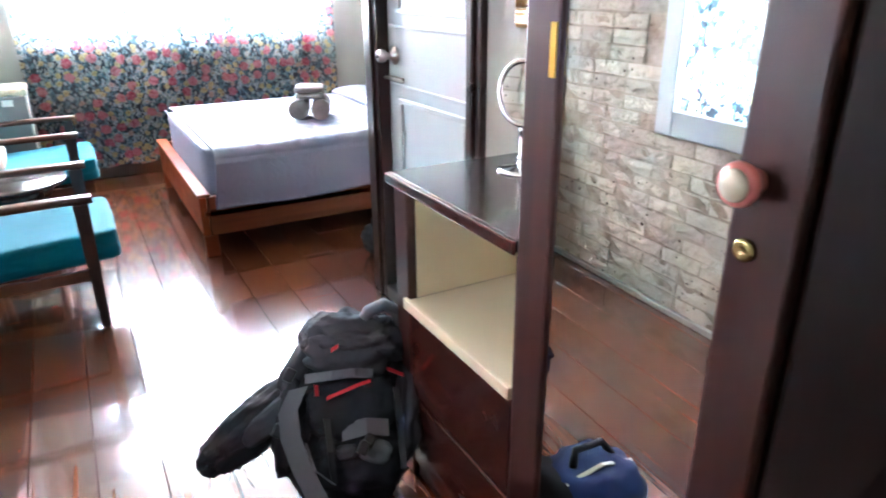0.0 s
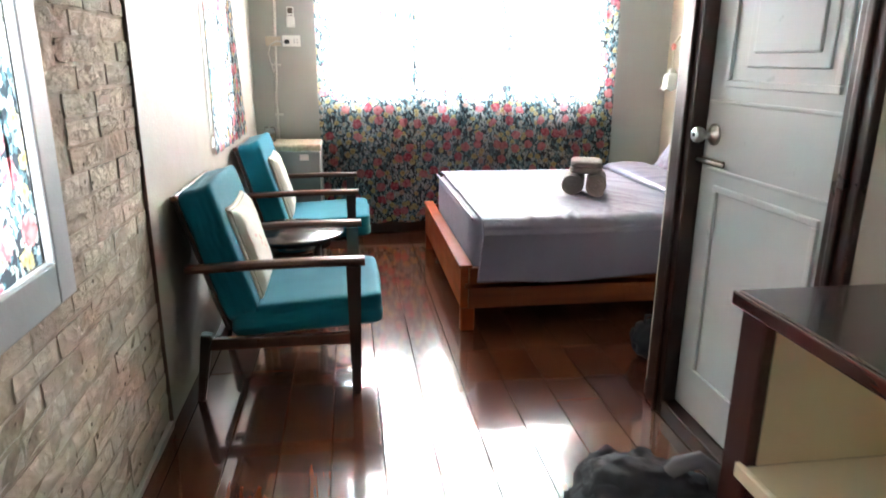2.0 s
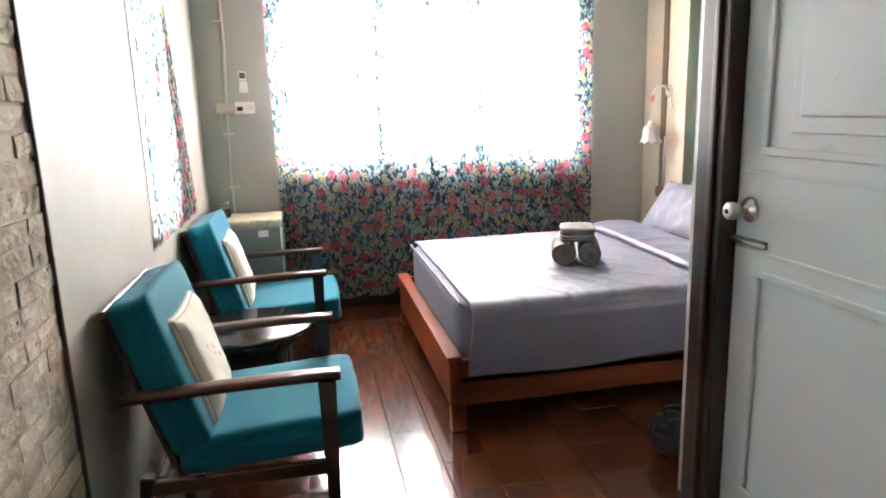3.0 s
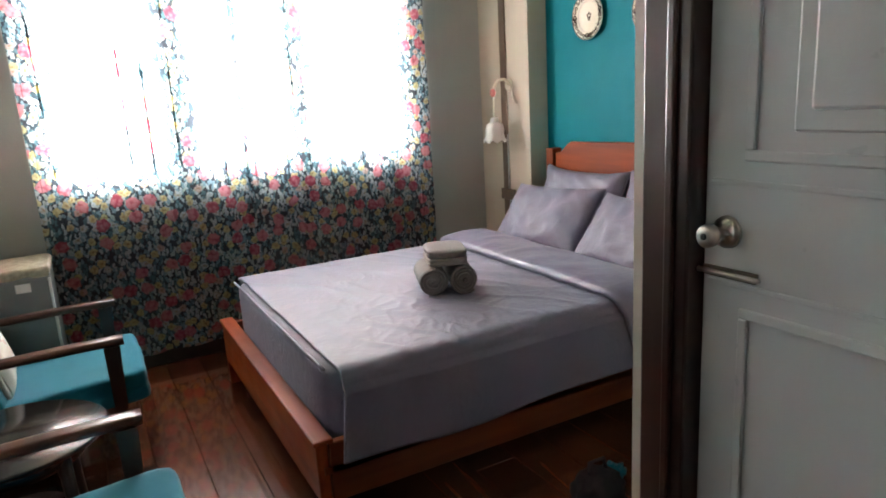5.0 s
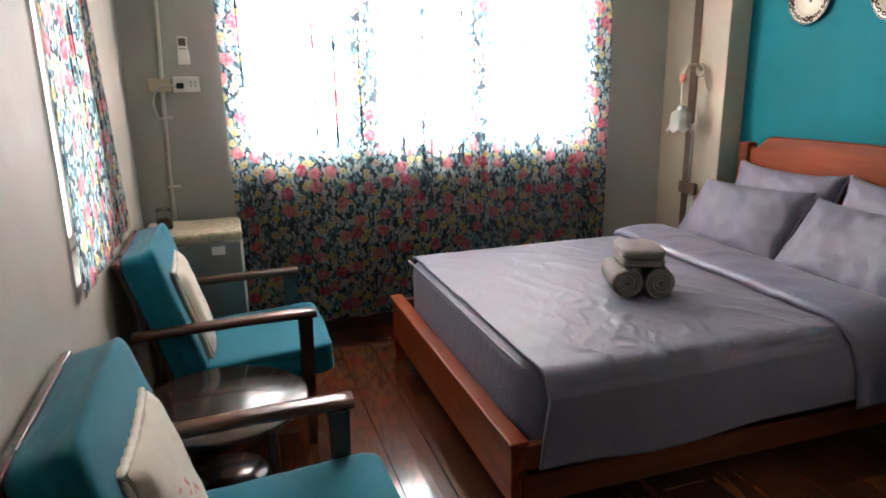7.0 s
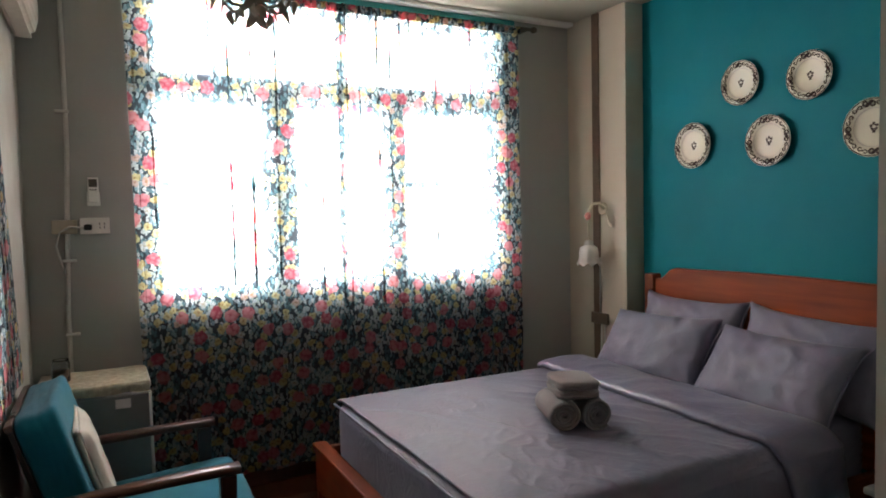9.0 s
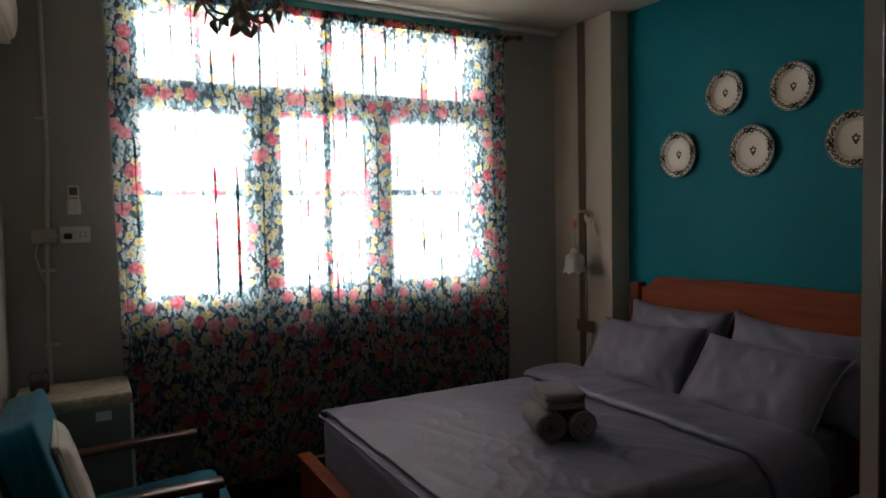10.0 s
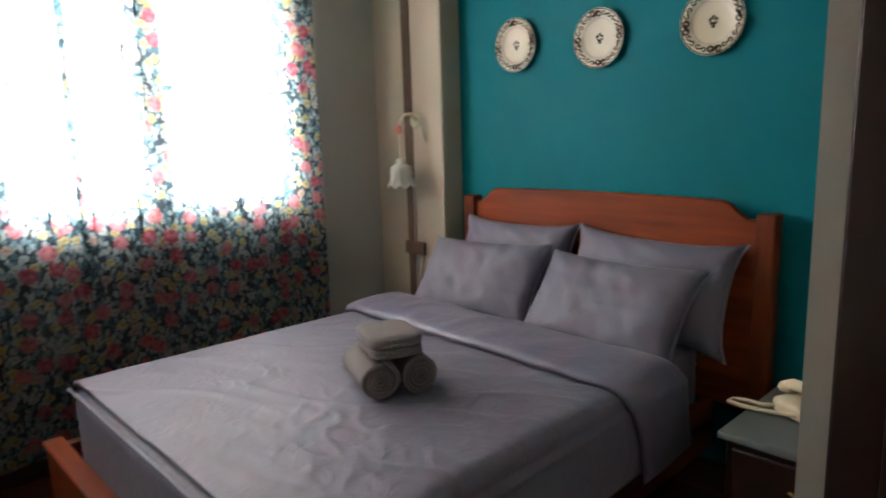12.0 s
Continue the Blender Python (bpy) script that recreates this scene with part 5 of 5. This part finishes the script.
p0 = plate()
spots = ((5.312, 2.077, 0.87), (4.938, 2.044, 0.87), (5.616, 1.787, 0.97), (5.149, 1.765, 0.97), (4.650, 1.768, 0.97))
for i, (y, z, s) in enumerate(spots):
    m = pose(XT - 0.001, y, z) @ pose(0, 0, 0, 0, -90, 0) @ pose(0, 0, 0, 0, 0, -90)
    if i == 0:
        p0.scale = (s, s, s)
        p0.matrix_world = m @ Matrix.Scale(s, 4)
    else:
        q = copy_thing(p0, m)
        q.scale = (s, s, s)


def nightstand(m, label):
    n = thing("nightstand", label, "nightstand", m, group="nightstands")
    part("top", box(0, 0.52, 0, 0.40, 0.475, 0.50, 0.008), "slate", n, "dull grey top")
    part("body", box(0.02, 0.50, 0.02, 0.38, 0.10, 0.475, 0.004), "jamb", n)
    dr = part("drawer", box(0.008, 0.02, 0.04, 0.36, 0.30, 0.455, 0.004), "jamb", n)
    part("drawer_knob", lathe([(0.006, 0), (0.012, 0.012), (0.009, 0.018)], 12, pose(0.008, 0.2, 0.38, 0, -90, 0)), "brass", dr, "", True)
    for x in (0.03, 0.455):
        for y in (0.03, 0.335):
            part("leg", box(x, x + 0.035, y, y + 0.035, 0.0, 0.10, 0.003), "jamb", n)


nightstand(pose(2.29, 3.83, 0.0) @ Matrix.Diagonal((1, 1.06, 1, 1)), "low dark nightstand with a grey top beside the bed")


def telephone():
    t = thing("telephone", "ivory telephone with a coiled cord on the nightstand", "telephone", pose(2.56, 4.09, 0.50, 0, 0, 62))
    part("base", blob(0.095, 0.07, 0.024, 3, 0.0, 1, 3, 5.0, pose(0, 0, 0.024)), "ivory", t, "", True)
    h = part("handset", tube([(-0.115, -0.01, 0.052), (-0.08, -0.01, 0.075), (0.0, -0.01, 0.083), (0.08, -0.01, 0.075), (0.115, -0.01, 0.055)], 0.018, 12), "ivory", t, "ivory handset", True)
    for x in (-0.10, 0.10):
        part("ear_cap", blob(0.028, 0.026, 0.016, 2, 0, 1, 2, 2.4, pose(x, -0.01, 0.058)), "ivory", h, "", True)
    loop = [(-0.10, 0.02, 0.05), (0.0, 0.075, 0.02), (0.07, 0.11, 0.010), (0.125, 0.145, 0.010), (0.165, 0.155, 0.010), (0.175, 0.130, 0.010), (0.150, 0.105, 0.012), (0.10, 0.085, 0.014), (0.07, 0.06, 0.02)]
    part("cord", tube(loop, 0.007, 8), "ivory", t, "looped ivory cord", True)


telephone()


def small_bags():
    b = thing("black_bag", "crumpled black bag on the floor beside the bed", "bag", pose(1.76, 4.14, 0.0))
    part("body", blob(0.09, 0.07, 0.085, 51, 0.2, 2.5, 4, 2.3, pose(0, 0, 0.088)), "bag", b, "", True)
    part("handle", tube([(-0.04, 0.0, 0.15), (-0.03, 0.01, 0.20), (0.03, 0.01, 0.20), (0.04, 0.0, 0.15)], 0.007), "bag", b, "", True)
    t = thing("teal_bag", "crumpled teal plastic bag on the floor", "bag", pose(1.93, 4.26, 0.0))
    part("body", blob(0.05, 0.04, 0.035, 57, 0.5, 3.5, 4, 2.0, pose(0, 0, 0.037)), "teal_cloth", t, "", True)
    part("tied_end", blob(0.035, 0.02, 0.03, 59, 0.5, 4, 3, 2.0, pose(-0.05, 0.01, 0.035, 0, 40, 0)), "teal_cloth", t, "", True)


small_bags()

# ---- floorboards ----
floor_ob = bpy.data.objects["floor"]
rng = random.Random(4)
BW = 0.1755
boards = {}
x = 0.165 - BW * 4
while x < XT + 0.1:
    y = YB - 0.1
    while y < YW + 0.09:
        ln = rng.choice((0.9, 1.4, 1.9, 2.4)) if y < YB else rng.choice((2.4, 2.8, 3.2))
        ln = round(min(ln, YW + 0.1 - y), 3)
        if ln not in boards:
            bm = box(0.0011, BW - 0.0011, 0.001, ln - 0.001, -0.02, 0.0, 0.0012, 1)
            me = bpy.data.meshes.new("floorboard")
            bm.to_mesh(me)
            bm.free()
            me.materials.append(M["floor"])
            boards[ln] = me
        ob = new("floorboard", boards[ln])
        ob.parent = floor_ob
        ob.location = (x, y, rng.uniform(-0.0006, 0.0))
        y += ln
    x += BW

# ---- bricks ----
wall_ob = bpy.data.objects["wall_west_brick"]
BL, BH, JT = 0.205, 0.056, 0.010


def brick_mesh(seed, length):
    r = random.Random(seed)
    nu, nv = 4, 2
    verts, faces = [], []
    for i in range(nu + 1):
        for j in range(nv + 1):
            edge = i in (0, nu) or j in (0, nv)
            d = 0.019 + r.uniform(-0.0015, 0.0015) - (0.0025 if edge else 0) - (0.010 if r.random() < 0.08 else 0)
            verts.append((d, length * i / nu + (r.uniform(-0.003, 0.003)), BH * j / nv + r.uniform(-0.003, 0.003)))
    front = len(verts)
    for i in range(nu):
        for j in range(nv):
            a = i * (nv + 1) + j
            faces.append((a, a + nv + 1, a + nv + 2, a + 1))
    ring = [i * (nv + 1) for i in range(nu + 1)] + [nu * (nv + 1) + j for j in range(1, nv + 1)] + [i * (nv + 1) + nv for i in range(nu - 1, -1, -1)] + [j for j in range(nv - 1, 0, -1)]
    for k in ring:
        verts.append((-0.012, verts[k][1], verts[k][2]))
    for k in range(len(ring)):
        q = (k + 1) % len(ring)
        faces.append((ring[q], ring[k], front + k, front + q))
    return verts, faces


variants = {}
for kind, ln in (("whole", BL), ("half", BL / 2 - JT / 2)):
    for s in range(14):
        vf = brick_mesh(100 + s + (50 if kind == "half" else 0), ln)
        me = bpy.data.meshes.new("brick")
        me.from_pydata(vf[0], [], vf[1])
        me.materials.append(M["brick"])
        variants[kind, s] = (me, vf)
rng = random.Random(9)
loose_v, loose_f = [], []
row = 0
z = 0.030
while z + BH < CEIL:
    y = YS - 0.014
    first = True
    while y > YB:
        kind = "half" if (first and row % 2) or rng.random() < 0.06 else "whole"
        ln = BL if kind == "whole" else BL / 2 - JT / 2
        y -= ln
        first = False
        clear = y > BRW[1] + 0.09 or y + ln < BRW[0] - 0.09 or z > BRW[3] + 0.09 or z + BH < BRW[2] - 0.10
        if clear and y > YB and rng.random() > 0.012:
            me, vf = variants[kind, rng.randrange(14)]
            dx = rng.uniform(-0.003, 0.002) - 0.003 * max(0.0, min(1.0, (1.15 - z) / 0.4))
            px = XL - 0.021 + dx
            if y > 2.1 and z < 1.95:
                ob = new("brick", me)
                ob.parent = wall_ob
                ob.location = (px, y, z)
            else:
                o = len(loose_v)
                loose_v += [(a + px, b + y, c + z) for a, b, c in vf[0]]
                loose_f += [tuple(k + o for k in f) for f in vf[1]]
        y -= JT
    z += BH + JT
    row += 1
me = bpy.data.meshes.new("upper_bricks")
me.from_pydata(loose_v, [], loose_f)
me.materials.append(M["brick"])
ob = new("upper_bricks", me)
ob.parent = wall_ob
ob["kind"] = "stuff"
